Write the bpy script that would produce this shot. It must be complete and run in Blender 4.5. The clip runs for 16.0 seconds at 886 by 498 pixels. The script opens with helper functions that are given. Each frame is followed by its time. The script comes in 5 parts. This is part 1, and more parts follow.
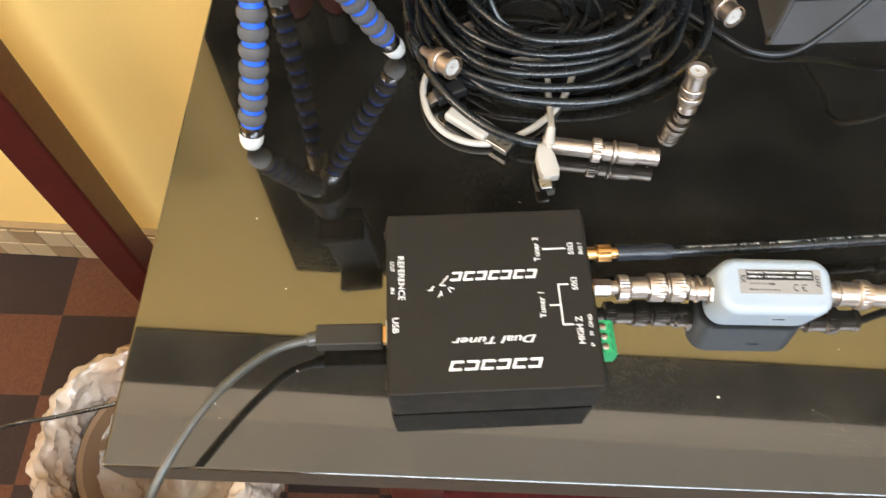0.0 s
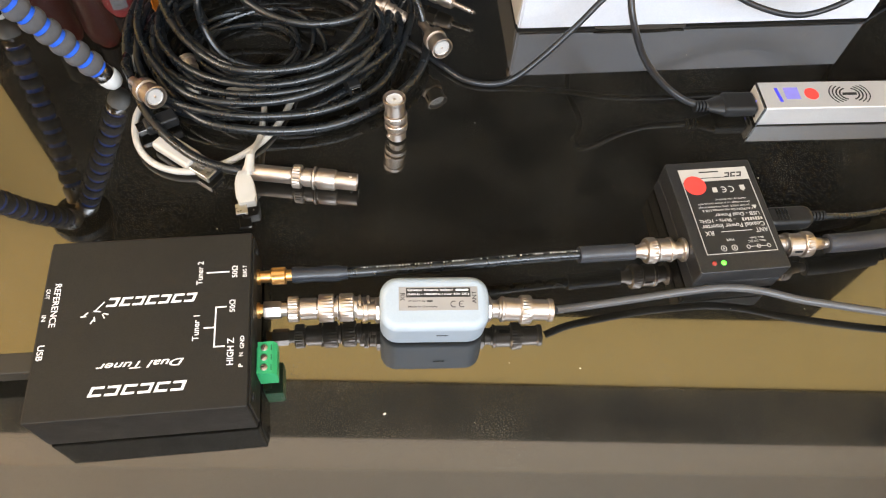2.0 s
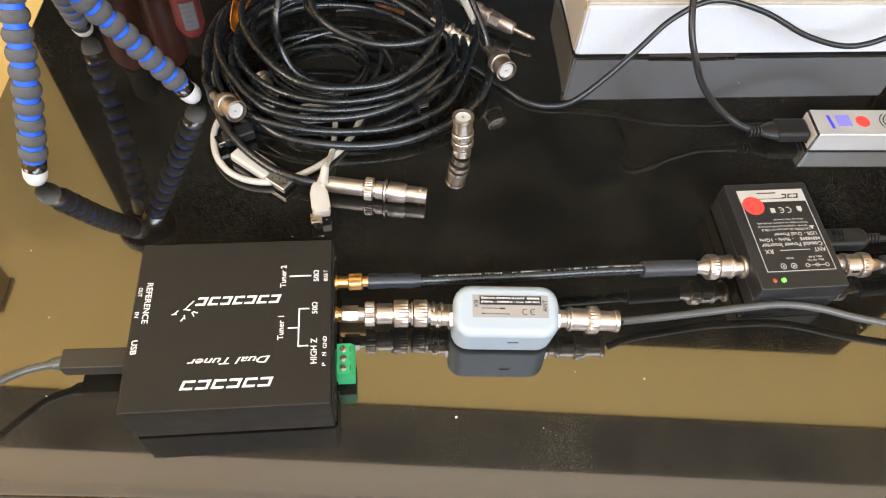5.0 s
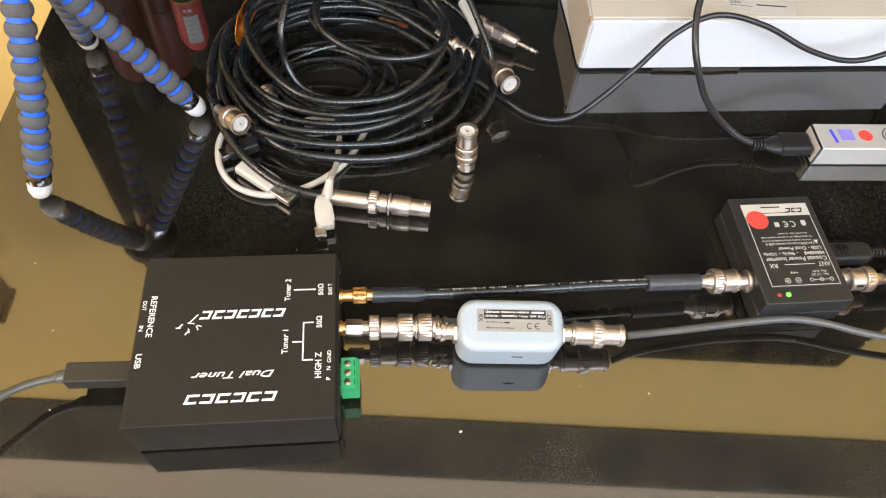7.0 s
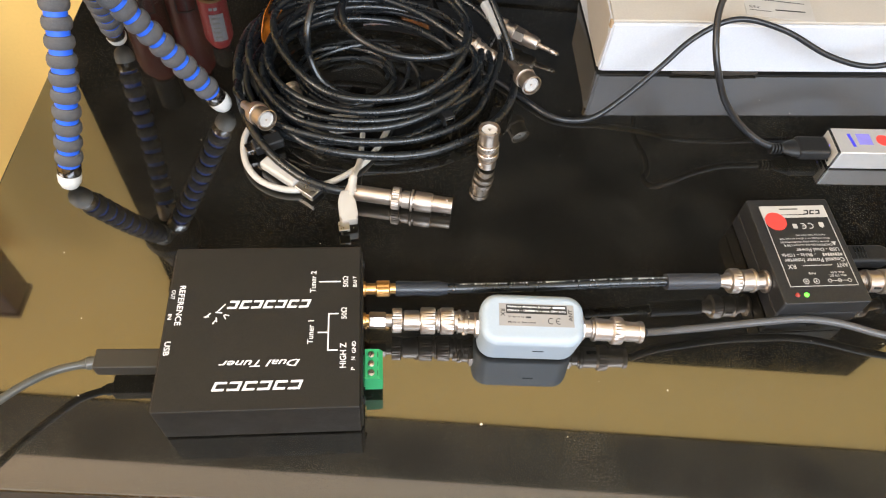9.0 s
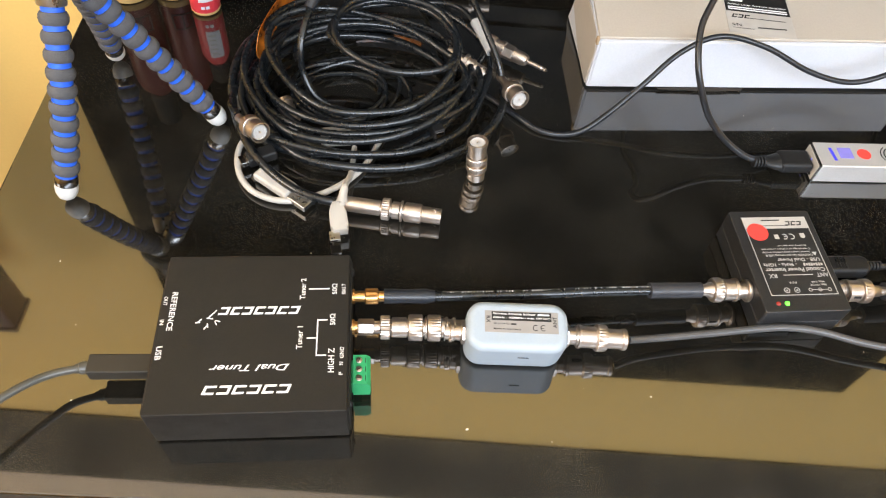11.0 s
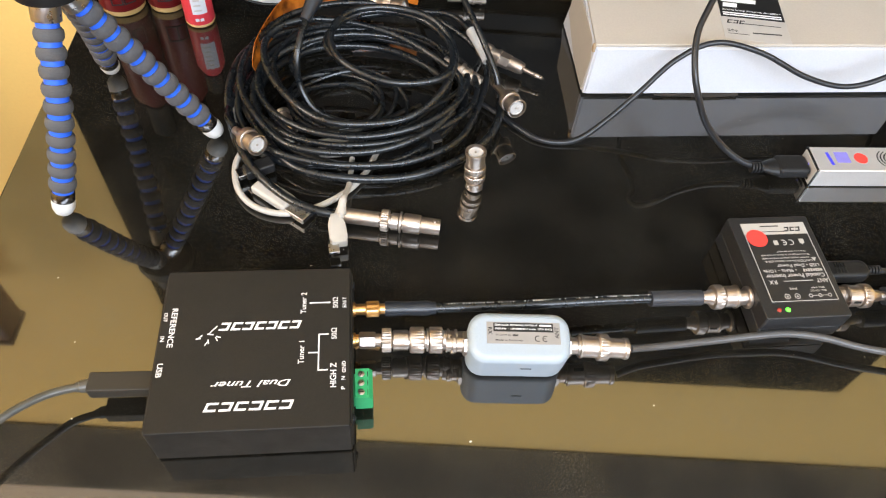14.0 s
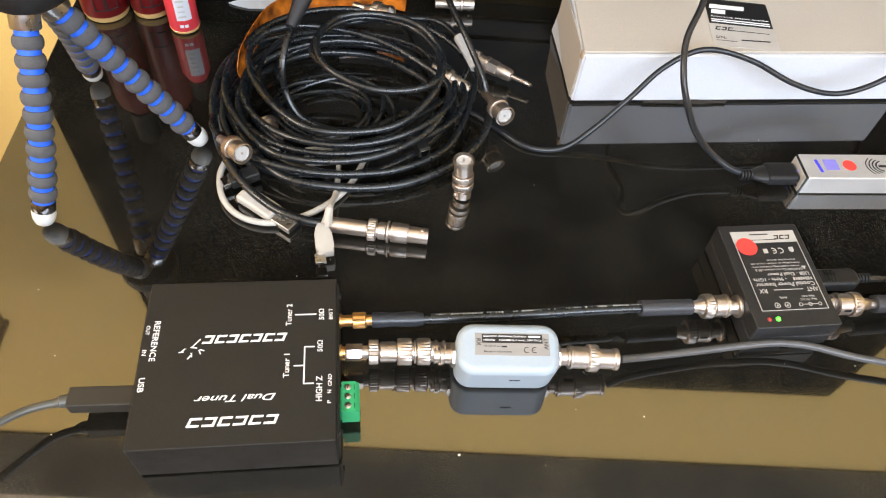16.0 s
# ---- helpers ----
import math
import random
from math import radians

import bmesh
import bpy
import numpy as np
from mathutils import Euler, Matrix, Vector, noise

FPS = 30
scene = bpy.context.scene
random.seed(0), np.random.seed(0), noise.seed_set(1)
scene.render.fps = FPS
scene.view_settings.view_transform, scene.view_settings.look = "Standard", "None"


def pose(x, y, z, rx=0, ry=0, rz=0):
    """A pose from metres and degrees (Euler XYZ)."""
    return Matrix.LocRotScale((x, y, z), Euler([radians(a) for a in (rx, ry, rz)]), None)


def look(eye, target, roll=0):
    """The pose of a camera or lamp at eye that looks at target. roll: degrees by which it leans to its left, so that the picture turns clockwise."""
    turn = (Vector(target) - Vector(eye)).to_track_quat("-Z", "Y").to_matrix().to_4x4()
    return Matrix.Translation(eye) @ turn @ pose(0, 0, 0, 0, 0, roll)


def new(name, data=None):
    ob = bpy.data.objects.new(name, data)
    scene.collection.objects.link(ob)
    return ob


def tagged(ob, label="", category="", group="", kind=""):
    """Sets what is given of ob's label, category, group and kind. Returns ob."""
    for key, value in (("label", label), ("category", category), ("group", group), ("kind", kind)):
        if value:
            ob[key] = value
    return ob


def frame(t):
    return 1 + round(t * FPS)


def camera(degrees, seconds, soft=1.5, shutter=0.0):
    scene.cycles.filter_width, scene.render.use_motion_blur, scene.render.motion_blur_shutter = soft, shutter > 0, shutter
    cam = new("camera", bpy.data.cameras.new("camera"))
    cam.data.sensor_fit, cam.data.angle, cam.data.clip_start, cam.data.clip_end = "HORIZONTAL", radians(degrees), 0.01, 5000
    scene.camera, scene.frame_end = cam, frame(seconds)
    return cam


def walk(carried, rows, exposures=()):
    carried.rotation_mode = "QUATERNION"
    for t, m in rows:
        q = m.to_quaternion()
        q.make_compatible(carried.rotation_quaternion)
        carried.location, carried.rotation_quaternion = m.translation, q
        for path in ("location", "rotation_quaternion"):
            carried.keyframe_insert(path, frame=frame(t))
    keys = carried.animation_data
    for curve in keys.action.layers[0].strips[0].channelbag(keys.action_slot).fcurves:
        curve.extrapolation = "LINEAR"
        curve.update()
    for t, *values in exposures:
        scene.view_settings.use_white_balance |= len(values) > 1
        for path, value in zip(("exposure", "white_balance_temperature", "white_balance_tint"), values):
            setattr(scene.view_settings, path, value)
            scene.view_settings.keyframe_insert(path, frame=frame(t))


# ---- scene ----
cam = camera(62.3, 16.0, soft=1.15, shutter=0.5)
PATH = [
    (0, (-0.011, 0.044, 0.359), (0.039, 0.971, -1.413), 0.5),
    (0.3, (-0.026, 0.053, 0.357), (0.037, 0.991, -1.408), 0.8),
    (0.5, (-0.03, 0.055, 0.355), (0.067, 0.996, -1.407), 1.9),
    (0.7, (-0.021, 0.052, 0.356), (0.092, 1.012, -1.396), 2.3),
    (1, (0.025, 0.054, 0.353), (0.192, 1.019, -1.39), 4.5),
    (1.5, (0.107, 0.029, 0.357), (0.324, 1.014, -1.37), 7.9),
    (2, (0.127, 0.024, 0.366), (0.344, 1.025, -1.352), 7.1),
    (2.5, (0.118, 0.025, 0.36), (0.329, 1.028, -1.358), 5.9),
    (3, (0.11, 0.024, 0.362), (0.315, 1.041, -1.348), 5.6),
    (3.5, (0.101, 0.016, 0.366), (0.304, 1.055, -1.331), 6.0),
    (4, (0.097, 0.009, 0.368), (0.294, 1.065, -1.32), 6.3),
    (6.5, (0.089, 0.01, 0.374), (0.275, 1.105, -1.29), 6.4),
    (7, (0.09, 0.011, 0.372), (0.28, 1.11, -1.287), 6.5),
    (7.5, (0.086, 0.009, 0.372), (0.276, 1.111, -1.286), 6.7),
    (8, (0.079, 0.003, 0.37), (0.262, 1.101, -1.292), 6.9),
    (8.5, (0.081, 0.002, 0.373), (0.256, 1.11, -1.283), 6.6),
    (9, (0.08, 0.003, 0.373), (0.254, 1.118, -1.278), 6.6),
    (9.5, (0.079, 0.008, 0.37), (0.25, 1.126, -1.28), 6.5),
    (10, (0.088, 0.007, 0.371), (0.257, 1.128, -1.276), 6.3),
    (10.2, (0.089, 0.003, 0.375), (0.259, 1.136, -1.264), 6.4),
    (12.5, (0.076, -0.012, 0.378), (0.253, 1.158, -1.234), 6.5),
    (13, (0.075, -0.007, 0.374), (0.251, 1.152, -1.246), 6.4),
    (13.5, (0.077, -0.007, 0.38), (0.256, 1.151, -1.241), 6.1),
    (14, (0.083, -0.003, 0.379), (0.273, 1.162, -1.235), 6.2),
    (14.5, (0.082, 0.004, 0.375), (0.278, 1.158, -1.247), 6.6),
    (15, (0.081, 0.004, 0.378), (0.287, 1.163, -1.239), 6.8),
    (15.5, (0.082, 0.002, 0.38), (0.297, 1.171, -1.229), 7.0),
    (16, (0.085, 0.003, 0.377), (0.302, 1.174, -1.23), 7.0),
]
walk(cam, [(t, look(eye, target, roll)) for t, eye, target, roll in PATH], [(0.0, 0.02, 6650, 11), (0.5, 0.0, 6200, 11), (1.0, 0.0, 5750, 11), (1.5, 0.0, 6800, 13), (2.0, 0.0, 6850, 13), (10.0, -0.02, 6800, 13), (16.0, -0.02, 6650, 13)])

# ---------------------------------------------------------------- world and light
ROOM = pose(-0.17, 0.122, 0, 0, 0, -4.1)          # table corner: u along the table front, v towards the wall
FLOOR_Z, CEIL_Z, WALL_V = -0.75, 1.85, 0.475
U0, U1, V0 = -1.65, 2.9, -1.55
BACK = ROOM @ pose(0, 0.4804, 0, 0, 0, -1.9)     # face of the back wall, slightly out of square with the table

world = bpy.data.worlds.new("sky")
scene.world = world
world.use_nodes = True
wn = world.node_tree
sky = wn.nodes.new("ShaderNodeTexSky")
sky.sky_type, sky.sun_disc = "NISHITA", False
sky.sun_elevation, sky.sun_rotation = radians(40), radians(200)
wn.nodes["Background"].inputs[1].default_value = 0.12
wn.links.new(sky.outputs[0], wn.nodes["Background"].inputs[0])


def window_light(name, m, sx, sz, watts, colour):
    lamp = bpy.data.lights.new(name, "AREA")
    lamp.shape, lamp.size, lamp.size_y, lamp.energy, lamp.color = "RECTANGLE", sx, sz, watts, colour
    ob = new(name, lamp)
    ob.matrix_world = m
    return ob


window_light("window_daylight", ROOM @ pose(0.80, V0 + 0.07, 1.27, 90, 0, 0), 2.1, 0.86, 98, (0.72, 0.85, 1.0))
window_light("side_window_daylight", ROOM @ pose(-1.60, -0.55, 1.27, 90, 0, -90), 1.1, 0.86, 52, (1.0, 0.92, 0.80))


# ---------------------------------------------------------------- materials
def material(name, colour, rough=0.5, metal=0.0, ior=1.5, grain=0.0, grain_scale=400.0, second=None, patch_scale=20.0, patch=0.5,
             bump=0.0, bump_scale=600.0, rough_var=0.0, transmission=0.0, coat=0.0, sheen=0.0):
    m = bpy.data.materials.new(name)
    m.use_nodes = True
    nt = m.node_tree
    b = nt.nodes["Principled BSDF"]
    b.inputs["Roughness"].default_value = rough
    b.inputs["Metallic"].default_value = metal
    b.inputs["IOR"].default_value = ior
    b.inputs["Transmission Weight"].default_value = transmission
    b.inputs["Coat Weight"].default_value = coat
    b.inputs["Coat Roughness"].default_value = 0.1
    b.inputs["Sheen Weight"].default_value = sheen
    co = nt.nodes.new("ShaderNodeTexCoord")

    def tex(scale, detail=4.0):
        n = nt.nodes.new("ShaderNodeTexNoise")
        n.inputs["Scale"].default_value, n.inputs["Detail"].default_value = scale, detail
        nt.links.new(co.outputs["Object"], n.inputs["Vector"])
        return n

    c2 = second or tuple(v * 0.75 for v in colour)
    big = tex(patch_scale)
    ramp = nt.nodes.new("ShaderNodeMapRange")
    ramp.inputs["From Min"].default_value, ramp.inputs["From Max"].default_value = 0.35, 0.7
    ramp.inputs["To Max"].default_value = patch
    nt.links.new(big.outputs["Fac"], ramp.inputs["Value"])
    mix = nt.nodes.new("ShaderNodeMix")
    mix.data_type = "RGBA"
    mix.inputs[6].default_value, mix.inputs[7].default_value = (*colour, 1), (*c2, 1)
    nt.links.new(ramp.outputs[0], mix.inputs[0])
    out = mix.outputs[2]
    if grain:
        fine = tex(grain_scale, 2.0)
        mr = nt.nodes.new("ShaderNodeMapRange")
        mr.inputs["From Min"].default_value, mr.inputs["From Max"].default_value = 0.3, 0.7
        mr.inputs["To Min"].default_value, mr.inputs["To Max"].default_value = 1 - grain, 1 + grain
        nt.links.new(fine.outputs["Fac"], mr.inputs["Value"])
        mul = nt.nodes.new("ShaderNodeVectorMath")
        mul.operation = "SCALE"
        nt.links.new(out, mul.inputs[0])
        nt.links.new(mr.outputs[0], mul.inputs["Scale"])
        out = mul.outputs[0]
    nt.links.new(out, b.inputs["Base Color"])
    if rough_var:
        rn = tex(patch_scale * 2.3)
        rr = nt.nodes.new("ShaderNodeMapRange")
        rr.inputs["From Min"].default_value, rr.inputs["From Max"].default_value = 0.3, 0.7
        rr.inputs["To Min"].default_value, rr.inputs["To Max"].default_value = max(0.01, rough - rough_var), rough + rough_var
        nt.links.new(rn.outputs["Fac"], rr.inputs["Value"])
        nt.links.new(rr.outputs[0], b.inputs["Roughness"])
    if bump:
        bn = tex(bump_scale)
        bp = nt.nodes.new("ShaderNodeBump")
        bp.inputs["Strength"].default_value, bp.inputs["Distance"].default_value = bump, 0.0006
        nt.links.new(bn.outputs["Fac"], bp.inputs["Height"])
        nt.links.new(bp.outputs[0], b.inputs["Normal"])
    return m


def granite_material():
    """Polished black granite: dark ground, small brown and grey flecks, thin dust."""
    m = material("black_granite", (0.004, 0.0035, 0.003), 0.03, ior=2.10)
    nt = m.node_tree
    b = nt.nodes["Principled BSDF"]
    co = nt.nodes.new("ShaderNodeTexCoord")
    vor = nt.nodes.new("ShaderNodeTexVoronoi")
    vor.inputs["Scale"].default_value = 950
    nt.links.new(co.outputs["Object"], vor.inputs["Vector"])
    sep = nt.nodes.new("ShaderNodeSeparateColor")
    nt.links.new(vor.outputs["Color"], sep.inputs[0])
    pick = nt.nodes.new("ShaderNodeMapRange")
    pick.inputs["From Min"].default_value, pick.inputs["From Max"].default_value = 0.45, 1.0
    nt.links.new(sep.outputs[0], pick.inputs["Value"])
    near = nt.nodes.new("ShaderNodeMapRange")
    near.inputs["From Min"].default_value, near.inputs["From Max"].default_value = 0.3, 0.1
    nt.links.new(vor.outputs["Distance"], near.inputs["Value"])
    mul = nt.nodes.new("ShaderNodeMath")
    mul.operation = "MULTIPLY"
    nt.links.new(pick.outputs[0], mul.inputs[0])
    nt.links.new(near.outputs[0], mul.inputs[1])
    mix = nt.nodes.new("ShaderNodeMix")
    mix.data_type = "RGBA"
    mix.inputs[6].default_value, mix.inputs[7].default_value = (0.0040, 0.0034, 0.0024, 1), (0.070, 0.061, 0.042, 1)
    nt.links.new(mul.outputs[0], mix.inputs[0])
    # dust: fine specks, thicker in some patches than in others
    fine = nt.nodes.new("ShaderNodeTexNoise")
    fine.inputs["Scale"].default_value, fine.inputs["Detail"].default_value, fine.inputs["Distortion"].default_value = 1500, 2.0, 0.0
    nt.links.new(co.outputs["Object"], fine.inputs["Vector"])
    d1 = nt.nodes.new("ShaderNodeMapRange")
    d1.inputs["From Min"].default_value, d1.inputs["From Max"].default_value = 0.52, 0.76
    nt.links.new(fine.outputs["Fac"], d1.inputs["Value"])
    wide = nt.nodes.new("ShaderNodeTexNoise")
    wide.inputs["Scale"].default_value, wide.inputs["Detail"].default_value = 26, 5.0
    nt.links.new(co.outputs["Object"], wide.inputs["Vector"])
    d2 = nt.nodes.new("ShaderNodeMapRange")
    d2.inputs["From Min"].default_value, d2.inputs["From Max"].default_value = 0.36, 0.68
    d2.inputs["To Min"].default_value, d2.inputs["To Max"].default_value = 0.14, 0.85
    nt.links.new(wide.outputs["Fac"], d2.inputs["Value"])
    dm = nt.nodes.new("ShaderNodeMath")
    dm.operation = "MULTIPLY"
    nt.links.new(d1.outputs[0], dm.inputs[0])
    nt.links.new(d2.outputs[0], dm.inputs[1])
    mix2 = nt.nodes.new("ShaderNodeMix")
    mix2.data_type = "RGBA"
    mix2.inputs[7].default_value = (0.115, 0.104, 0.083, 1)
    nt.links.new(mix.outputs[2], mix2.inputs[6])
    nt.links.new(dm.outputs[0], mix2.inputs[0])
    nt.links.new(mix2.outputs[2], b.inputs["Base Color"])
    rg = nt.nodes.new("ShaderNodeMapRange")
    rg.inputs["To Min"].default_value, rg.inputs["To Max"].default_value = 0.025, 0.5
    nt.links.new(dm.outputs[0], rg.inputs["Value"])
    nt.links.new(rg.outputs[0], b.inputs["Roughness"])
    return m


def carpet_material():
    """Brown and dark chequered carpet."""
    m = material("carpet", (0.05, 0.02, 0.01), 0.95, bump=0.8, bump_scale=900, sheen=0.2)
    nt = m.node_tree
    b = nt.nodes["Principled BSDF"]
    co = nt.nodes.new("ShaderNodeTexCoord")
    mp = nt.nodes.new("ShaderNodeMapping")
    mp.inputs["Location"].default_value = (0.02, 0.02, 0)
    nt.links.new(co.outputs["Object"], mp.inputs["Vector"])
    ch = nt.nodes.new("ShaderNodeTexChecker")
    ch.inputs["Scale"].default_value = 7.5
    ch.inputs["Color1"].default_value, ch.inputs["Color2"].default_value = (0.10, 0.034, 0.014, 1), (0.024, 0.010, 0.007, 1)
    nt.links.new(mp.outputs[0], ch.inputs["Vector"])
    n = nt.nodes.new("ShaderNodeTexNoise")
    n.inputs["Scale"].default_value = 260
    nt.links.new(co.outputs["Object"], n.inputs["Vector"])
    mr = nt.nodes.new("ShaderNodeMapRange")
    mr.inputs["To Min"].default_value, mr.inputs["To Max"].default_value = 0.5, 1.5
    nt.links.new(n.outputs["Fac"], mr.inputs["Value"])
    mul = nt.nodes.new("ShaderNodeVectorMath")
    mul.operation = "SCALE"
    nt.links.new(ch.outputs["Color"], mul.inputs[0])
    nt.links.new(mr.outputs[0], mul.inputs["Scale"])
    nt.links.new(mul.outputs[0], b.inputs["Base Color"])
    return m


def glow_material(name, colour, strength):
    m = material(name, colour, 0.3)
    b = m.node_tree.nodes["Principled BSDF"]
    b.inputs["Emission Color"].default_value = (*colour, 1)
    b.inputs["Emission Strength"].default_value = strength
    return m


GRANITE = granite_material()
CARPET = carpet_material()
WALL = material("yellow_wall_paint", (0.88, 0.60, 0.195), 0.75, second=(0.85, 0.57, 0.18), patch_scale=3, grain=0.015, grain_scale=300, bump=0.08, bump_scale=250)
BROWNWALL = material("brown_wall_paint", (0.36, 0.255, 0.13), 0.75, second=(0.32, 0.225, 0.11), patch_scale=3, grain=0.015, grain_scale=300, bump=0.08, bump_scale=250)
CEILING = material("ceiling_paint", (0.82, 0.79, 0.72), 0.85, second=(0.78, 0.75, 0.68), patch_scale=2, grain=0.03)
UPPERWALL = material("beige_upper_wall_paint", (0.66, 0.55, 0.41), 0.8, second=(0.62, 0.51, 0.38), patch_scale=3, grain=0.015, grain_scale=300)
MAHOGANY = material("mahogany", (0.065, 0.008, 0.007), 0.35, second=(0.04, 0.006, 0.005), patch_scale=12, grain=0.25, grain_scale=120, coat=0.3)
DARKWOOD = material("dark_stained_wood", (0.034, 0.029, 0.022), 0.55, second=(0.026, 0.022, 0.016), patch_scale=9, grain=0.3, grain_scale=90)
TILE_LIGHT = material("beige_tile", (0.52, 0.40, 0.24), 0.35, patch_scale=30, grain=0.1)
TILE_TAN = material("tan_tile", (0.34, 0.24, 0.13), 0.35, patch_scale=30, grain=0.12)
SCREEN = material("tv_screen", (0.0015, 0.0015, 0.0017), 0.25, ior=1.14, patch_scale=2)
BLACKPLASTIC = material("black_plastic", (0.0125, 0.0125, 0.0130), 0.46, ior=1.38, grain=0.2, grain_scale=900, bump=0.15, bump_scale=1500, rough_var=0.06)
BLACKCASE = material("black_powder_coat", (0.0200, 0.0178, 0.0148), 0.55, ior=1.28, second=(0.0165, 0.0148, 0.0125), patch_scale=35, grain=0.25, grain_scale=2500, bump=0.25, bump_scale=2600, rough_var=0.06)
CABLE = material("black_cable_jacket", (0.0060, 0.0076, 0.0092), 0.29, ior=1.58, second=(0.0095, 0.0118, 0.0140), patch_scale=60, bump=0.1, bump_scale=700, rough_var=0.07)
HEATSHRINK = material("grey_black_heat_shrink", (0.014, 0.017, 0.023), 0.36, second=(0.022, 0.026, 0.034), patch_scale=180, bump=0.3, bump_scale=400, rough_var=0.08)
BOOT = material("dark_grey_rubber", (0.030, 0.031, 0.036), 0.42, second=(0.042, 0.043, 0.05), patch_scale=150, bump=0.2, bump_scale=500, rough_var=0.08)
# raw card with the shade under the carton put into its colour
SHADEDCARD = material("torn_shadowed_card", (0.030, 0.024, 0.018), 0.9, patch_scale=200)
HONED = material("honed_granite_edge", (0.060, 0.052, 0.040), 0.42, second=(0.045, 0.039, 0.030), patch_scale=60, grain=0.35, grain_scale=900)
PLUGPLASTIC = material("brown_black_plug_plastic", (0.031, 0.027, 0.021), 0.5, ior=1.36, second=(0.025, 0.022, 0.017), patch_scale=60, bump=0.1, bump_scale=1500)
OLIVECABLE = material("olive_grey_cable_jacket", (0.072, 0.070, 0.060), 0.32, second=(0.05, 0.048, 0.04), patch_scale=60, bump=0.1, bump_scale=700)
CASEPLASTIC = material("satin_black_case_plastic", (0.019, 0.019, 0.020), 0.40, ior=1.5, grain=0.2, grain_scale=900, bump=0.15, bump_scale=1500, rough_var=0.06)
GREYCABLE = material("grey_cable_jacket", (0.080, 0.079, 0.080), 0.33, patch_scale=60, bump=0.1, bump_scale=700)
NICKEL = material("nickel", (0.60, 0.525, 0.465), 0.39, 1.0, second=(0.48, 0.41, 0.35), patch_scale=160, patch=0.7, bump=0.05, bump_scale=900, rough_var=0.06)
BRIGHTNICKEL = material("bright_nickel", (0.58, 0.505, 0.445), 0.42, 1.0, second=(0.49, 0.42, 0.365), patch_scale=160, bump=0.05, bump_scale=900, rough_var=0.06)
GOLD = material("gold_plate", (0.86, 0.50, 0.19), 0.34, 1.0, second=(0.74, 0.40, 0.15), patch_scale=200, rough_var=0.06)
STEEL = material("stamped_steel", (0.58, 0.57, 0.56), 0.32, 1.0, patch_scale=120, rough_var=0.08)
PTFE = material("white_insulator", (0.50, 0.485, 0.465), 0.5, second=(0.38, 0.365, 0.35), patch_scale=500)
GREEN = material("green_terminal_plastic", (0.025, 0.38, 0.14), 0.4, second=(0.022, 0.33, 0.12), patch_scale=150, bump=0.1)
# near-black solids paint the shade inside slots and openings that aren't cut
HOLESHADE = material("recess_shade", (0.004, 0.004, 0.004), 0.8)
WHITEPLASTIC = material("white_plastic", (0.335, 0.395, 0.455), 0.45, second=(0.325, 0.385, 0.435), patch_scale=60, grain=0.03, grain_scale=1500, bump=0.08, bump_scale=1800)
CREAMPLASTIC = material("white_cable_plastic", (0.44, 0.415, 0.375), 0.4, second=(0.38, 0.35, 0.31), patch_scale=70, bump=0.06)
GREYINK = material("grey_ink", (0.50, 0.49, 0.47), 0.6, second=(0.36, 0.35, 0.34), patch_scale=500)
INK = material("white_ink", (0.80, 0.80, 0.80), 0.6, second=(0.74, 0.74, 0.74), patch_scale=500)
BLACKINK = material("black_ink", (0.012, 0.012, 0.012), 0.5, patch_scale=300)
LABELSILVER = material("silver_label", (0.45, 0.43, 0.40), 0.38, second=(0.40, 0.38, 0.35), patch_scale=80)
LABELMATT = material("matt_silver_label", (0.29, 0.275, 0.26), 0.4, second=(0.25, 0.237, 0.222), patch_scale=80)
PALESLEEVE = material("pale_grey_sleeve", (0.48, 0.48, 0.47), 0.45, patch_scale=90)
LABELGREY = material("grey_label_black_print", (0.018, 0.018, 0.018), 0.45, patch_scale=120)
REDSTICKER = material("red_sticker", (0.80, 0.055, 0.045), 0.55, second=(0.74, 0.05, 0.04), patch_scale=90)
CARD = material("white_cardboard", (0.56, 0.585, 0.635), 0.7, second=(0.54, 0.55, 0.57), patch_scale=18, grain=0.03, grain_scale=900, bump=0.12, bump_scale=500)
# lid and side flap: darker and warmer than the bluish card in front
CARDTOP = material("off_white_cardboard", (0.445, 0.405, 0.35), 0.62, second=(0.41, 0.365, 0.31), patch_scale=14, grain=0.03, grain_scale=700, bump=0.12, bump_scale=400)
KRAFT = material("raw_card_edge", (0.42, 0.30, 0.18), 0.85, patch_scale=120, grain=0.2)
TAPE = material("clear_label_film", (0.46, 0.435, 0.40), 0.3, patch_scale=60)
ALU = material("brushed_aluminium", (0.68, 0.67, 0.66), 0.34, 0.55, second=(0.61, 0.60, 0.59), patch_scale=40, grain=0.04, grain_scale=1500, rough_var=0.05)
BLUEPRINT = material("blue_print", (0.05, 0.05, 0.75), 0.5, patch_scale=200)
LILAC = material("lilac_print", (0.22, 0.20, 0.62), 0.5, patch_scale=200)
FOAM = material("grey_foam", (0.092, 0.090, 0.093), 0.9, second=(0.065, 0.065, 0.072), patch_scale=120, grain=0.3, grain_scale=2500, bump=0.7, bump_scale=2200)
BLUE = material("blue_rubber", (0.016, 0.12, 0.72), 0.5, second=(0.016, 0.09, 0.60), patch_scale=150)
WHITERUBBER = material("white_rubber", (0.66, 0.65, 0.62), 0.5, patch_scale=120)
GUNMETAL = material("polished_dark_metal", (0.30, 0.29, 0.29), 0.2, 1.0, patch_scale=120, rough_var=0.06)
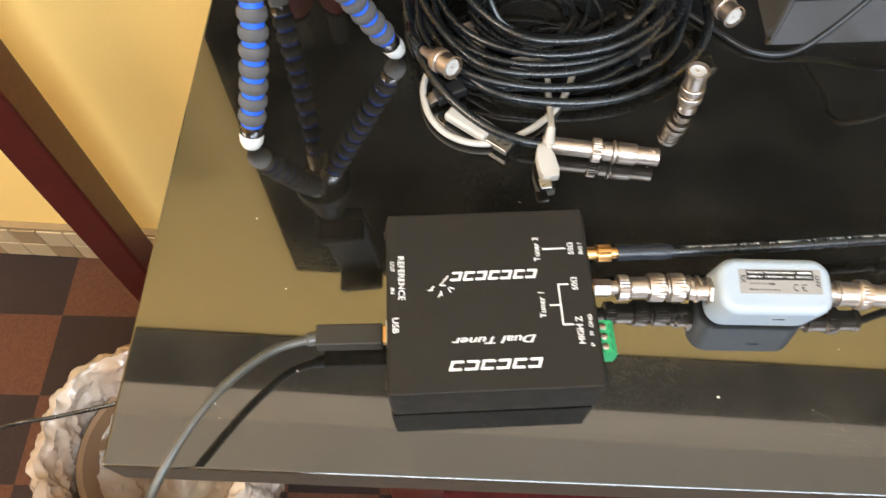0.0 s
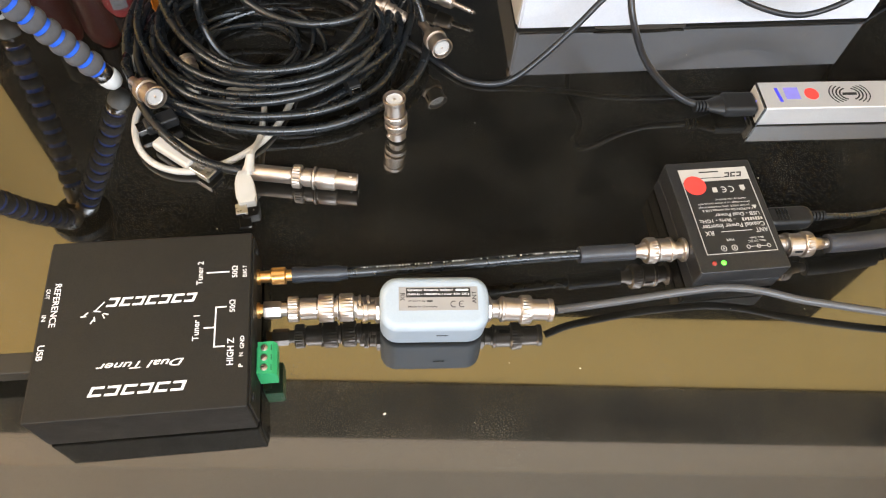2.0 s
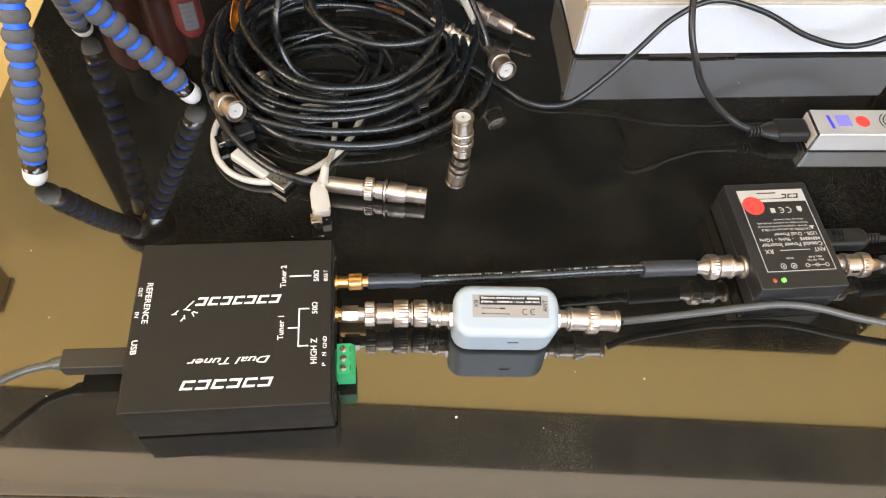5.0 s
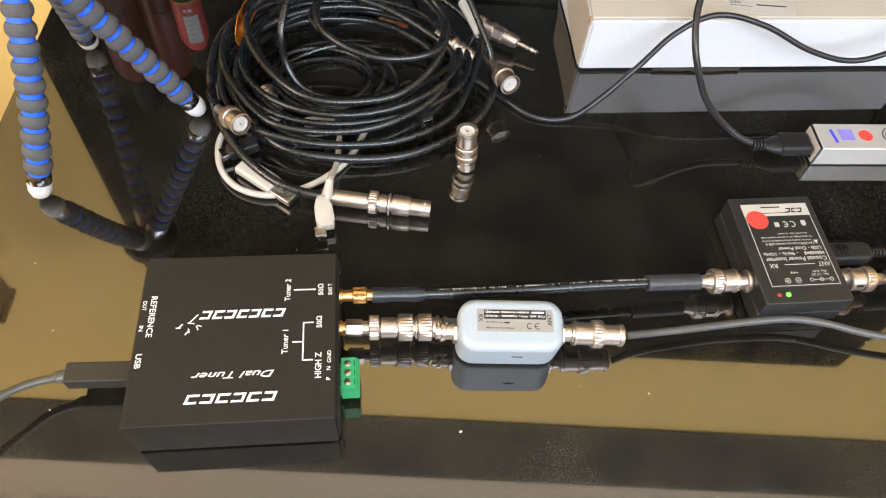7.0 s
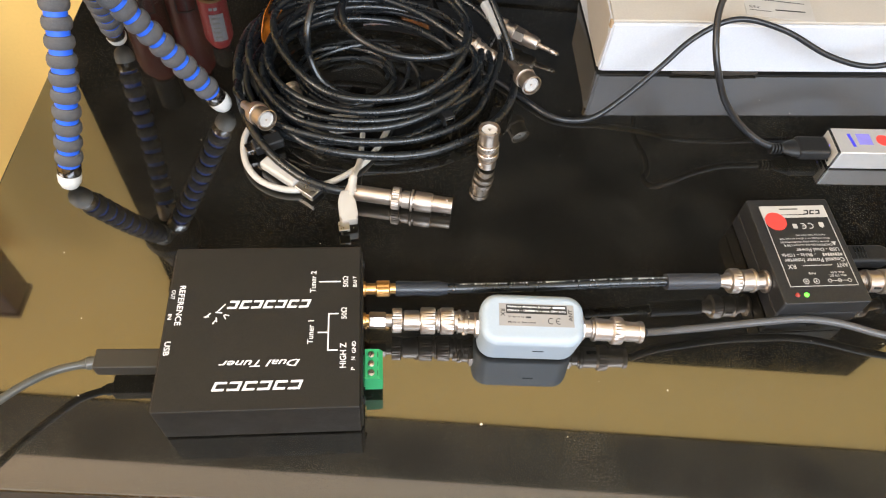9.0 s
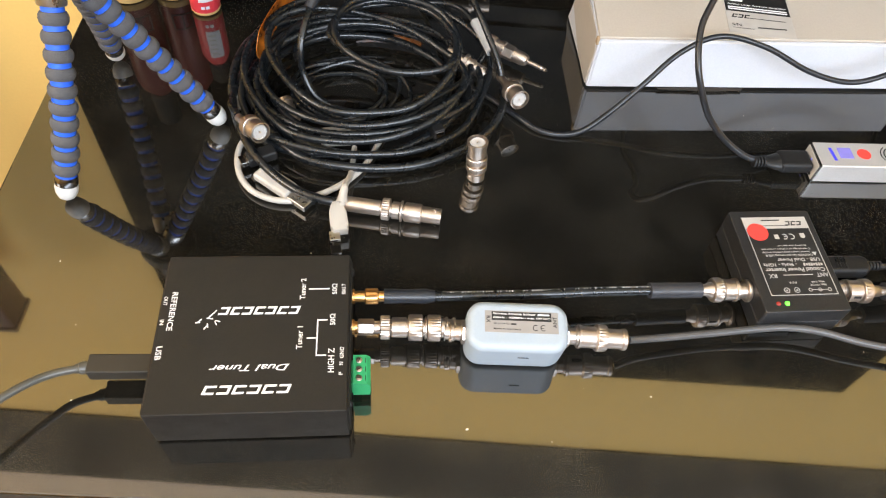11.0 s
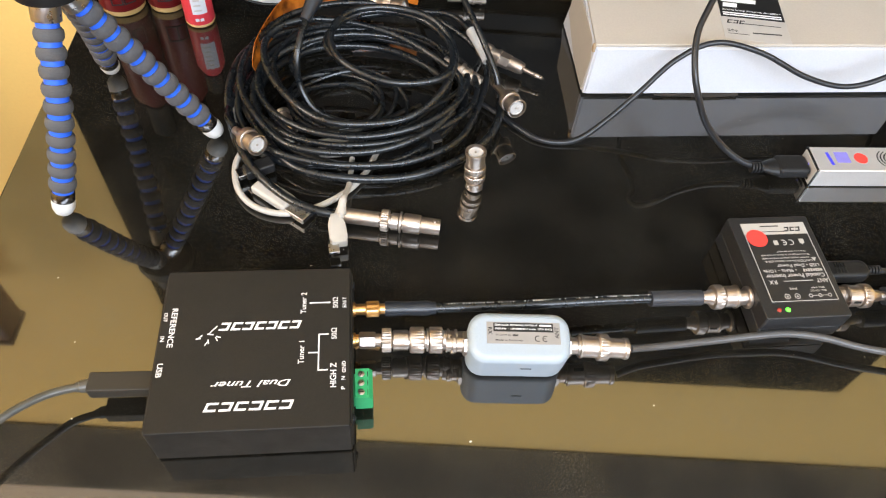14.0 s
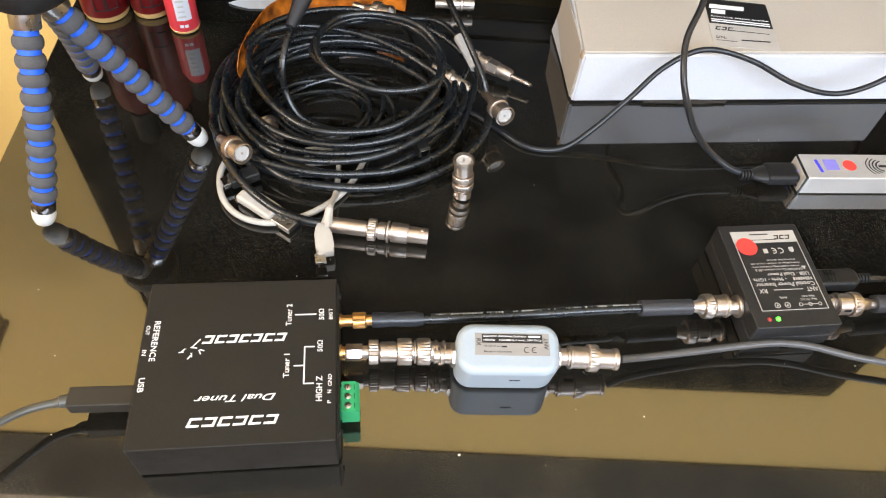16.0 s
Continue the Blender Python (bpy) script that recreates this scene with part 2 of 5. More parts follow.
AMBER = material("amber_film", (0.58, 0.17, 0.018), 0.15, second=(0.06, 0.014, 0.005), patch_scale=85, patch=1.0, bump=0.4, bump_scale=90, coat=0.5)
AMBERGLASS = material("amber_glass", (0.80, 0.55, 0.22), 0.08, second=(0.65, 0.38, 0.14), patch_scale=60, transmission=0.35, coat=0.4)
REDLABEL = material("dark_red_label", (0.115, 0.005, 0.006), 0.40, ior=1.3, second=(0.075, 0.004, 0.004), patch_scale=50)
CAPPLASTIC = material("matt_black_cap_plastic", (0.004, 0.004, 0.004), 0.6, ior=1.25, patch_scale=60)
LEADJACKET = material("satin_grey_black_jacket", (0.0115, 0.0125, 0.0150), 0.33, second=(0.016, 0.0175, 0.021), patch_scale=50, bump=0.1, bump_scale=700, rough_var=0.06)
PINKLABEL = material("red_pink_label", (0.56, 0.040, 0.052), 0.42, ior=1.35, second=(0.48, 0.030, 0.042), patch_scale=60)
BAG = material("thin_bag_film", (0.66, 0.58, 0.50), 0.22, second=(0.46, 0.32, 0.22), patch_scale=14, patch=0.9, bump=0.5, bump_scale=120, transmission=0.25, coat=0.35)
BIN = material("brown_bin_plastic", (0.25, 0.15, 0.08), 0.5, patch_scale=10)
LEDGREEN = glow_material("lit_green_led", (0.10, 1.0, 0.06), 2.2)
LEDRED = material("unlit_red_led", (0.35, 0.05, 0.04), 0.2)
LEDBLUE = glow_material("lit_blue_window", (0.25, 0.25, 1.0), 0.8)
DUST = material("dust_crumb", (0.75, 0.70, 0.60), 0.8)


# ---------------------------------------------------------------- building helpers
def thing(name, label, category, m=None, group="", kind=""):
    ob = new(name)
    ob.empty_display_size = 0.01
    ob.matrix_basis = m or Matrix()
    return tagged(ob, label, category, group, kind)


def part(name, bm, mat, parent=None, label="", m=None, smooth=35):
    me = bpy.data.meshes.new(name)
    bmesh.ops.recalc_face_normals(bm, faces=bm.faces)
    if smooth:
        for f in bm.faces:
            f.smooth = True
        for e in bm.edges:
            if len(e.link_faces) == 2 and e.calc_face_angle(0) > radians(smooth):
                e.smooth = False
    weighted = None
    if smooth and "boxed" in bm.verts.layers.int:          # flat sides stay flat: normals by area
        for e in bm.edges:
            e.smooth = True
        weighted = [sum((f.normal * f.calc_area() ** 2 for f in v.link_faces), Vector()).normalized() for v in bm.verts]
    bm.to_mesh(me)
    bm.free()
    if weighted:
        me.normals_split_custom_set_from_vertices(weighted)
    me.materials.append(mat)
    ob = new(name, me)
    if parent is not None:
        ob.parent = parent
    ob.matrix_basis = m or Matrix()
    if label:
        ob["label"] = label
    return ob


def box(sx, sy, sz, bevel=0.0, segs=2, vertical=None):
    """A box on z = 0, centred in x and y. vertical: radius of the upright edges, if it differs."""
    bm = bmesh.new()
    bm.verts.layers.int.new("boxed")
    bmesh.ops.create_cube(bm, size=1)
    for v in bm.verts:
        v.co = Vector((v.co.x * sx, v.co.y * sy, (v.co.z + 0.5) * sz))
    if vertical:
        es = [e for e in bm.edges if abs(e.verts[0].co.z - e.verts[1].co.z) > sz * 0.5]
        bmesh.ops.bevel(bm, geom=es, offset=vertical, segments=5, affect="EDGES", profile=0.5)
        es = [e for e in bm.edges if len(e.link_faces) == 2 and e.calc_face_angle(0) > radians(60)]
        if bevel:
            bmesh.ops.bevel(bm, geom=es, offset=bevel, segments=segs, affect="EDGES", profile=0.5)
    elif bevel:
        bmesh.ops.bevel(bm, geom=list(bm.edges), offset=bevel, segments=segs, affect="EDGES", profile=0.5)
    return bm


def lathe(profile, n=32, knurl=()):
    """A turned body round z from (radius, z) pairs; the rows named in knurl get fine teeth."""
    bm = bmesh.new()
    rings = []
    n = 52 if knurl else n
    for i, (r, z) in enumerate(profile):
        if r < 1e-6:
            rings.append([bm.verts.new((0, 0, z))])
            continue
        ring = []
        for k in range(n):
            rr = r * (1 + (0.026 if k % 2 else -0.026)) if i in knurl else r
            ring.append(bm.verts.new((rr * math.cos(2 * math.pi * k / n), rr * math.sin(2 * math.pi * k / n), z)))
        rings.append(ring)
    for a, b in zip(rings, rings[1:]):
        for k in range(n):
            k2 = (k + 1) % n
            if len(a) == 1 and len(b) > 1:
                bm.faces.new((a[0], b[k], b[k2]))
            elif len(b) == 1 and len(a) > 1:
                bm.faces.new((a[k], b[0], a[k2]))
            elif len(a) > 1:
                bm.faces.new((a[k], a[k2], b[k2], b[k]))
    for ring, flip in ((rings[0], True), (rings[-1], False)):
        if len(ring) > 1:
            bm.faces.new(ring[::-1] if flip else ring)
    return bm


def smooth_path(points, step=6):
    """Points of a smooth line through the given ones."""
    p = [Vector(q) for q in points]
    p = [2 * p[0] - p[1]] + p + [2 * p[-1] - p[-2]]
    out = []
    for i in range(1, len(p) - 2):
        a, b, c, d = p[i - 1:i + 3]
        for k in range(step):
            t = k / step
            out.append(0.5 * (2 * b + (c - a) * t + (2 * a - 5 * b + 4 * c - d) * t * t + (3 * b - a - 3 * c + d) * t ** 3))
    out.append(p[-2])
    return out


def sweep(points, radius, n=10, taper=None):
    """A round cable along points."""
    bm = bmesh.new()
    rings = []
    normal = None
    for i, p in enumerate(points):
        d = (points[min(i + 1, len(points) - 1)] - points[max(i - 1, 0)]).normalized()
        if normal is None:
            normal = d.orthogonal().normalized()
        normal = (normal - d * normal.dot(d)).normalized()
        side = d.cross(normal)
        r = radius if taper is None else radius * taper(i / (len(points) - 1))
        rings.append([bm.verts.new(p + r * (math.cos(2 * math.pi * k / n) * normal + math.sin(2 * math.pi * k / n) * side)) for k in range(n)])
    for a, b in zip(rings, rings[1:]):
        for k in range(n):
            bm.faces.new((a[k], a[(k + 1) % n], b[(k + 1) % n], b[k]))
    bm.faces.new(rings[0][::-1])
    bm.faces.new(rings[-1])
    return bm


def along(p, q):
    """A pose at p whose z axis points to q."""
    p, q = Vector(p), Vector(q)
    return Matrix.Translation(p) @ (q - p).to_track_quat("Z", "Y").to_matrix().to_4x4()


def plate(points, thick):
    """A flat sheet with the given outline on z = 0."""
    bm = bmesh.new()
    low = [bm.verts.new((x, y, 0)) for x, y in points]
    top = [bm.verts.new((x, y, thick)) for x, y in points]
    bm.faces.new(low[::-1])
    bm.faces.new(top)
    for i in range(len(points)):
        j = (i + 1) % len(points)
        bm.faces.new((low[i], low[j], top[j], top[i]))
    return bm


def disc_points(r, n=32, cx=0.0, cy=0.0):
    return [(cx + r * math.cos(2 * math.pi * k / n), cy + r * math.sin(2 * math.pi * k / n)) for k in range(n)]


def ring_arc(r, w, a0, a1, thick, sx=1.0, n=24):
    pts = [(sx * (r + w / 2) * math.cos(radians(a0 + (a1 - a0) * k / n)), (r + w / 2) * math.sin(radians(a0 + (a1 - a0) * k / n))) for k in range(n + 1)]
    pts += [(sx * (r - w / 2) * math.cos(radians(a1 + (a0 - a1) * k / n)), (r - w / 2) * math.sin(radians(a1 + (a0 - a1) * k / n))) for k in range(n + 1)]
    return plate(pts, thick)


INK_T = 0.00012


def lettering(text, parent, x, y, z, w, h, turn, mat, shear=0.0):
    """Printed words, centred at x, y, w long and h high, lying on z."""
    cu = bpy.data.curves.new("lettering", "FONT")
    cu.body, cu.shear, cu.offset = text, shear, 0.012
    cu.resolution_u = 3
    ob = new("lettering_source", cu)
    bpy.context.view_layer.update()
    me = bpy.data.meshes.new_from_object(ob.evaluated_get(bpy.context.evaluated_depsgraph_get()))
    bpy.data.objects.remove(ob)
    bpy.data.curves.remove(cu)
    xs, ys = [v.co.x for v in me.vertices], [v.co.y for v in me.vertices]
    cx, cy, kx, ky = (min(xs) + max(xs)) / 2, (min(ys) + max(ys)) / 2, w / (max(xs) - min(xs)), h / (max(ys) - min(ys))
    for v in me.vertices:
        v.co = Vector(((v.co.x - cx) * kx, (v.co.y - cy) * ky, 0))
    me.name = "lettering"
    me.materials.clear()
    me.materials.append(mat)
    out = new("lettering", me)
    out.parent = parent
    out.matrix_basis = pose(x, y, z + INK_T, 0, 0, turn)
    return out


def bar(parent, x, y, z, w, h, turn, mat, slant=0.0, name="printed_bar"):
    s = slant * h / 2
    return part(name, plate([(-w / 2 - s, -h / 2), (w / 2 - s, -h / 2), (w / 2 + s, h / 2), (-w / 2 + s, h / 2)], INK_T), mat, parent, m=pose(x, y, z, 0, 0, turn), smooth=0)


def block_mark(parent, x, y, z, w, h, turn, mat, count, name="emblem"):
    """A wordless mark: slanted bracket shapes in a row, open by turns at either side."""
    step = w / count
    m = pose(x, y, z, 0, 0, turn)
    k, s = 0.35, h * 0.24
    for i in range(count):
        cx, bw = -w / 2 + step * (i + 0.5), step * 0.80
        x0, x1 = cx - bw / 2, cx + bw / 2
        rail = s * 1.15
        if i % 2:
            line = [(x0, -h / 2), (x1, -h / 2), (x1, h / 2), (x0, h / 2), (x0, h / 2 - s), (x1 - rail, h / 2 - s), (x1 - rail, -h / 2 + s), (x0, -h / 2 + s)]
        else:
            line = [(x0, -h / 2), (x1, -h / 2), (x1, -h / 2 + s), (x0 + rail, -h / 2 + s), (x0 + rail, h / 2 - s), (x1, h / 2 - s), (x1, h / 2), (x0, h / 2)]
        part(name, plate([(px + k * py, py) for px, py in line], INK_T), mat, parent, m=m, smooth=0)


# ---------------------------------------------------------------- connectors, as parts of cables and adapters
def bnc_plug(parent, m, sleeve=0.012, metal=NICKEL, name="bnc_plug"):
    """A bayonet plug; the cable enters at the origin and the open face looks along z."""
    k = sleeve
    body = part(name, lathe([(0.0027, 0), (0.0029, 0.0005), (0.0029, k), (0.0034, k + 0.0006), (0.0038, k + 0.0045), (0.0050, k + 0.0064), (0.0052, k + 0.009)], 28), metal, parent, m=m)
    part("bayonet_ring", lathe([(0.0054, k + 0.0075), (0.0072, k + 0.0080), (0.0074, k + 0.0090), (0.0074, k + 0.0130), (0.0070, k + 0.0134), (0.0058, k + 0.0136), (0.0058, k + 0.0144), (0.0066, k + 0.0146), (0.0066, k + 0.0212),
                                (0.0072, k + 0.0216), (0.0072, k + 0.0228), (0.0065, k + 0.0230), (0.0063, k + 0.017), (0.0, k + 0.0169)], 56, knurl=(2, 3)), metal, body)
    for a in (20, 200):
        part("bayonet_slot", box(0.0008, 0.0018, 0.0050, 0.0003, 1), HOLESHADE, body, m=pose(0, 0, k + 0.0152, 0, 0, a) @ pose(0.0064, 0, 0))
    part("insulator", lathe([(0.0052, k + 0.0171), (0.0052, k + 0.0219), (0.0049, k + 0.0222), (0.0046, k + 0.0219), (0.0045, k + 0.0213), (0.0012, k + 0.0214), (0.0, k + 0.0214)], 28), PTFE, body)
    part("centre_pin", lathe([(0.0007, k + 0.0210), (0.0007, k + 0.0221), (0.0, k + 0.0224)], 10), NICKEL, body)
    return body


def bnc_jack(parent, m, length=0.015, nut=True, metal=NICKEL, name="bnc_jack", flange=6):
    """A bayonet socket with two lugs and a panel nut at the origin, hexagonal or round by its number of sides."""
    body = part(name, lathe([(0.0062, 0), (0.0062, 0.0025), (0.0050, 0.003), (0.0048, 0.0062), (0.0055, 0.0066), (0.0055, 0.0085), (0.0047, 0.009), (0.0047, length), (0.0038, length), (0.0036, length - 0.003), (0, length - 0.003)], 28), metal, parent, m=m)
    if nut:
        part("nut", lathe([(0.0066, 0.0003), (0.0070, 0.0007), (0.0070, 0.0020), (0.0066, 0.0024)], flange), metal, body)
    for s in (-1, 1):
        part("lug", lathe([(0.001, 0), (0.001, 0.0016), (0, 0.0017)], 10), metal, body, m=pose(0, 0.0044 * s, length - 0.0035, -90 * s))
    return body


def sma_plug(parent, m, metal=GOLD, name="sma_plug"):
    body = part(name, lathe([(0.0030, 0), (0.0030, 0.0045), (0.0042, 0.0048), (0.0046, 0.0052), (0.0046, 0.0118), (0.0042, 0.0123), (0.0032, 0.0124), (0.0032, 0.0185), (0.0027, 0.019)], 24), metal, parent, m=m)
    part("hex_nut", lathe([(0.0047, 0.0053), (0.005, 0.0057), (0.005, 0.0113), (0.0047, 0.0117)], 6), metal, body)
    return body


# ---------------------------------------------------------------- the room
def room_box(name, u0, u1, v0, v1, z0, z1, mat, parent=None, bevel=0.0, label="", category="", kind="structure", base=ROOM):
    ob = part(name, box(u1 - u0, v1 - v0, z1 - z0, bevel), mat, parent, m=(Matrix() if parent else base) @ pose((u0 + u1) / 2, (v0 + v1) / 2, z0), smooth=0)
    if not parent:
        tagged(ob, label, category, kind=kind)
    return ob


room_box("floor", U0 - 0.1, U1 + 0.1, V0 - 0.1, WALL_V + 0.1, FLOOR_Z - 0.06, FLOOR_Z, CARPET, label="brown and dark chequered carpet floor", category="floor")
room_box("ceiling", U0 - 0.1, U1 + 0.1, V0 - 0.1, WALL_V + 0.1, CEIL_Z, CEIL_Z + 0.08, CEILING, label="plain off-white painted ceiling", category="ceiling")
room_box("wall_north", U0 - 0.05, U1, 0, 0.1, FLOOR_Z, CEIL_Z, WALL, base=BACK, label="yellow painted wall behind the black table", category="wall")
room_box("wall_east", U1, U1 + 0.1, V0, WALL_V, FLOOR_Z, CEIL_Z, WALL, label="plain yellow painted side wall", category="wall")
room_box("wall_north_upper", U0 - 0.02, U1, -0.004, -0.0002, 1.46, CEIL_Z, UPPERWALL, base=BACK, label="beige painted upper part of the wall above the dark board", category="wall")


def wall_with_opening(name, length, z0, z1, a0, a1, b0, b1, m, label, paint):
    """An upright wall along x with one opening from a0 to a1 and b0 to b1."""
    bm = bmesh.new()
    for x0, x1, y0, y1 in ((0, a0, z0, z1), (a1, length, z0, z1), (a0, a1, z0, b0), (a0, a1, b1, z1)):
        piece = box(x1 - x0, 0.1, y1 - y0)
        for v in piece.verts:
            v.co += Vector(((x0 + x1) / 2, 0, y0))
        tmp = bpy.data.meshes.new("piece")
        piece.to_mesh(tmp)
        piece.free()
        bm.from_mesh(tmp)
        bpy.data.meshes.remove(tmp)
    ob = part(name, bm, paint, m=m, smooth=0)
    tagged(ob, label, "wall", kind="structure")
    return ob


wall_with_opening("wall_south", U1 - U0, FLOOR_Z, CEIL_Z, 1.35, 3.55, 0.80, 1.74, ROOM @ pose(U0, V0, 0), "plain brown painted wall with a wide window", BROWNWALL)
wall_with_opening("wall_west", 0.60 - V0, FLOOR_Z, CEIL_Z, 0.4, 1.6, 0.80, 1.74, ROOM @ pose(U0, V0, 0, 0, 0, 90), "yellow painted side wall with a window", WALL)


def window_frame(name, w, h, m, label):
    t = thing(name, label, "window", m, kind="structure")
    for x in (-w / 2 + 0.02, 0.0, w / 2 - 0.02):
        part("mullion", box(0.04, 0.05, h, 0.004), MAHOGANY, t, m=pose(x, 0, 0))
    for z in (0.0, h - 0.04):
        part("rail", box(w, 0.052, 0.04, 0.004), MAHOGANY, t, m=pose(0, 0, z))


window_frame("window_1", 2.2, 0.94, ROOM @ pose(U0 + 2.45, V0 - 0.01, 0.80), "wide daylit window in a wooden frame")
window_frame("window_2", 1.2, 0.94, ROOM @ pose(U0 - 0.01, V0 + 1.0, 0.80, 0, 0, 90), "daylit side window in a wooden frame")

# tiled baseboard with small mosaic squares
base = room_box("baseboard", U0, U1, -0.012, -0.0005, FLOOR_Z, FLOOR_Z + 0.092, TILE_TAN, label="beige and tan mosaic tile baseboard", category="baseboard", base=BACK)
tile_mesh = None
for row in range(2):
    for i in range(34):
        u = -1.0 + i * 0.044
        mat_t = TILE_LIGHT if (i + row) % 3 else TILE_TAN
        if tile_mesh is None or mat_t.name not in tile_mesh:
            tile_mesh = tile_mesh or {}
            t_ob = part("tile", box(0.042, 0.004, 0.041, 0.001, 1), mat_t, base)
            tile_mesh[mat_t.name] = t_ob.data
        else:
            t_ob = new("tile", tile_mesh[mat_t.name])
            t_ob.parent = base
        t_ob.matrix_basis = pose(u - (U0 + U1) / 2, -0.008, 0.003 + row * 0.044)

# upright mahogany door post on the wall
post = thing("wooden_post", "dark red mahogany post standing before the yellow wall", "post", ROOM @ pose(-0.301, 0.410, FLOOR_Z), kind="structure")
part("shaft", box(0.053, 0.050, 1.300, 0.005), MAHOGANY, post)
part("top_cap", box(0.057, 0.054, 0.010, 0.003), MAHOGANY, post, m=pose(0, 0, 1.298))

board = thing("wall_board", "long dark wooden board fixed on the wall above the television", "wall board", BACK @ pose(0.45, -0.0035, 1.106), kind="structure")
part("board", box(3.1, 0.006, 0.408, 0.001), DARKWOOD, board)

tv = thing("television", "switched-off black flat television standing behind the table things", "television", ROOM @ pose(0.459, 0.444, 0.0, 0, 0, -1.5))
part("cabinet", box(1.086, 0.024, 0.704, 0.004), SCREEN, tv, m=pose(0, 0.002, 0.012))
for x in (-0.4, 0.4):
    part("foot", box(0.03, 0.024, 0.0125, 0.002), BLACKPLASTIC, tv, m=pose(x, 0.0, 0))
part("screen", box(1.066, 0.004, 0.672, 0.001), SCREEN, tv, "dark glossy screen", m=pose(0, -0.0110, 0.033))

# ---------------------------------------------------------------- the table
TAB_L, TAB_D, TAB_T = 2.0, 0.47, 0.030
table = thing("table", "polished black granite table with a dark red wooden frame", "table", ROOM @ pose(0, 0, 0))
slab = box(TAB_L, TAB_D, TAB_T, 0.0016, 3)
for v in slab.verts:                         # the front edge runs slightly out of square
    if v.co.y < 0:
        v.co.y -= 0.0125 * (v.co.x + TAB_L / 2)
    else:
        v.co.y -= 0.0332 * (v.co.x + TAB_L / 2)
top = part("table_top", slab, GRANITE, table, "mirror-polished black granite slab", m=pose(TAB_L / 2, TAB_D / 2, -TAB_T))
top.data.materials.append(HONED)
for f in top.data.polygons:                   # sawn edges are less polished than the top
    f.material_index = 1 if f.normal.z < 0.3 else 0
part("apron", box(TAB_L - 0.16, 0.02, 0.07, 0.003), MAHOGANY, table, "dark red wooden apron", m=pose(TAB_L / 2, 0.075, -TAB_T - 0.072))
part("apron", box(TAB_L - 0.16, 0.02, 0.07, 0.003), MAHOGANY, table, m=pose(TAB_L / 2, TAB_D - 0.12, -TAB_T - 0.072))
part("lower_shelf", box(TAB_L - 0.24, 0.34, 0.022, 0.003), MAHOGANY, table, "dark red wooden lower shelf", m=pose(TAB_L / 2 + 0.03, 0.21, -0.37))
for x in (0.14, TAB_L - 0.14):
    for y in (0.07, TAB_D - 0.12):
        part("leg", box(0.05, 0.05, -FLOOR_Z - TAB_T - 0.072, 0.004), MAHOGANY, table, m=pose(x, y, FLOOR_Z + 0.0))

# ---------------------------------------------------------------- receiver box
RX0, RX1, RY0, RY1, RZ0, RZ1 = -0.0295, 0.0700, 0.1400, 0.2345, 0.0015, 0.0340
rcx, rcy = (RX0 + RX1) / 2, (RY0 + RY1) / 2
rec = thing("radio_receiver", "flat black metal radio receiver box with white lettering", "radio receiver", pose(rcx, rcy, 0))
part("case", box(RX1 - RX0, RY1 - RY0, RZ1 - RZ0, 0.0009, 2), BLACKCASE, rec, m=pose(0, 0, RZ0))
for sx in (-1, 1):
    part("end_panel", box(0.0012, RY1 - RY0 - 0.004, RZ1 - RZ0 - 0.004, 0.0004), BLACKCASE, rec, m=pose(sx * ((RX1 - RX0) / 2 + 0.0004), 0, RZ0 + 0.002))
    for sy in (-1, 1):
        part("foot", lathe([(0.004, 0), (0.004, 0.0016), (0, 0.0016)], 16), BLACKPLASTIC, rec, m=pose(sx * 0.042, sy * 0.040, 0))
        part("screw", lathe([(0.0022, 0), (0.0022, 0.0008), (0.0016, 0.0012), (0, 0.0012)], 12), BLACKPLASTIC, rec, m=pose(sx * ((RX1 - RX0) / 2 + 0.0009), sy * 0.040, 0.026, 0, 90 * sx))


def rt(text, x, y, w, h, turn, shear=0.0):
    lettering(text, rec, x - rcx, y - rcy, RZ1, w, h, turn, INK, shear)


def rb(x0, y0, x1, y1, w=0.0007):
    """A printed line on the lid."""
    bar(rec, (x0 + x1) / 2 - rcx, (y0 + y1) / 2 - rcy, RZ1, abs(x1 - x0) + w, abs(y1 - y0) + w, 0, INK, name="printed_line")


rt("Tuner 2", 0.0447, 0.2118, 0.0135, 0.0030, 90)
rb(0.0482, 0.2117, 0.0588, 0.2117)
rt("50\u03a9", 0.0618, 0.2115, 0.0068, 0.0029, 90)
rt("BIAS T", 0.0668, 0.2115, 0.0066, 0.0021, 90)
rt("Tuner 1", 0.0445, 0.1815, 0.0135, 0.0030, 90)
rb(0.0485, 0.1812, 0.0533, 0.1812)
rb(0.0535, 0.1710, 0.0535, 0.1920)
rb(0.0538, 0.1920, 0.0582, 0.1920)
rb(0.0538, 0.1710, 0.0582, 0.1710)
rt("50\u03a9", 0.0613, 0.1922, 0.0068, 0.0029, 90)
rt("HIGH Z", 0.0612, 0.1680, 0.0138, 0.0032, 90)
rt("P", 0.0663, 0.1605, 0.0016, 0.0020, 90)
rt("N", 0.0663, 0.1660, 0.0018, 0.0020, 90)
rt("GND", 0.0666, 0.1724, 0.0066, 0.0020, 90)
rt("REFERENCE", -0.0230, 0.1988, 0.0235, 0.0031, -90)
rt("OUT", -0.0274, 0.2052, 0.0055, 0.0020, -90)
rt("IN", -0.0274, 0.1921, 0.0032, 0.0020, -90)
rt("USB", -0.0262, 0.1740, 0.0078, 0.0030, -90)
rt("Dual Tuner", 0.0200, 0.1647, 0.0400, 0.0036, 180, 0.35)
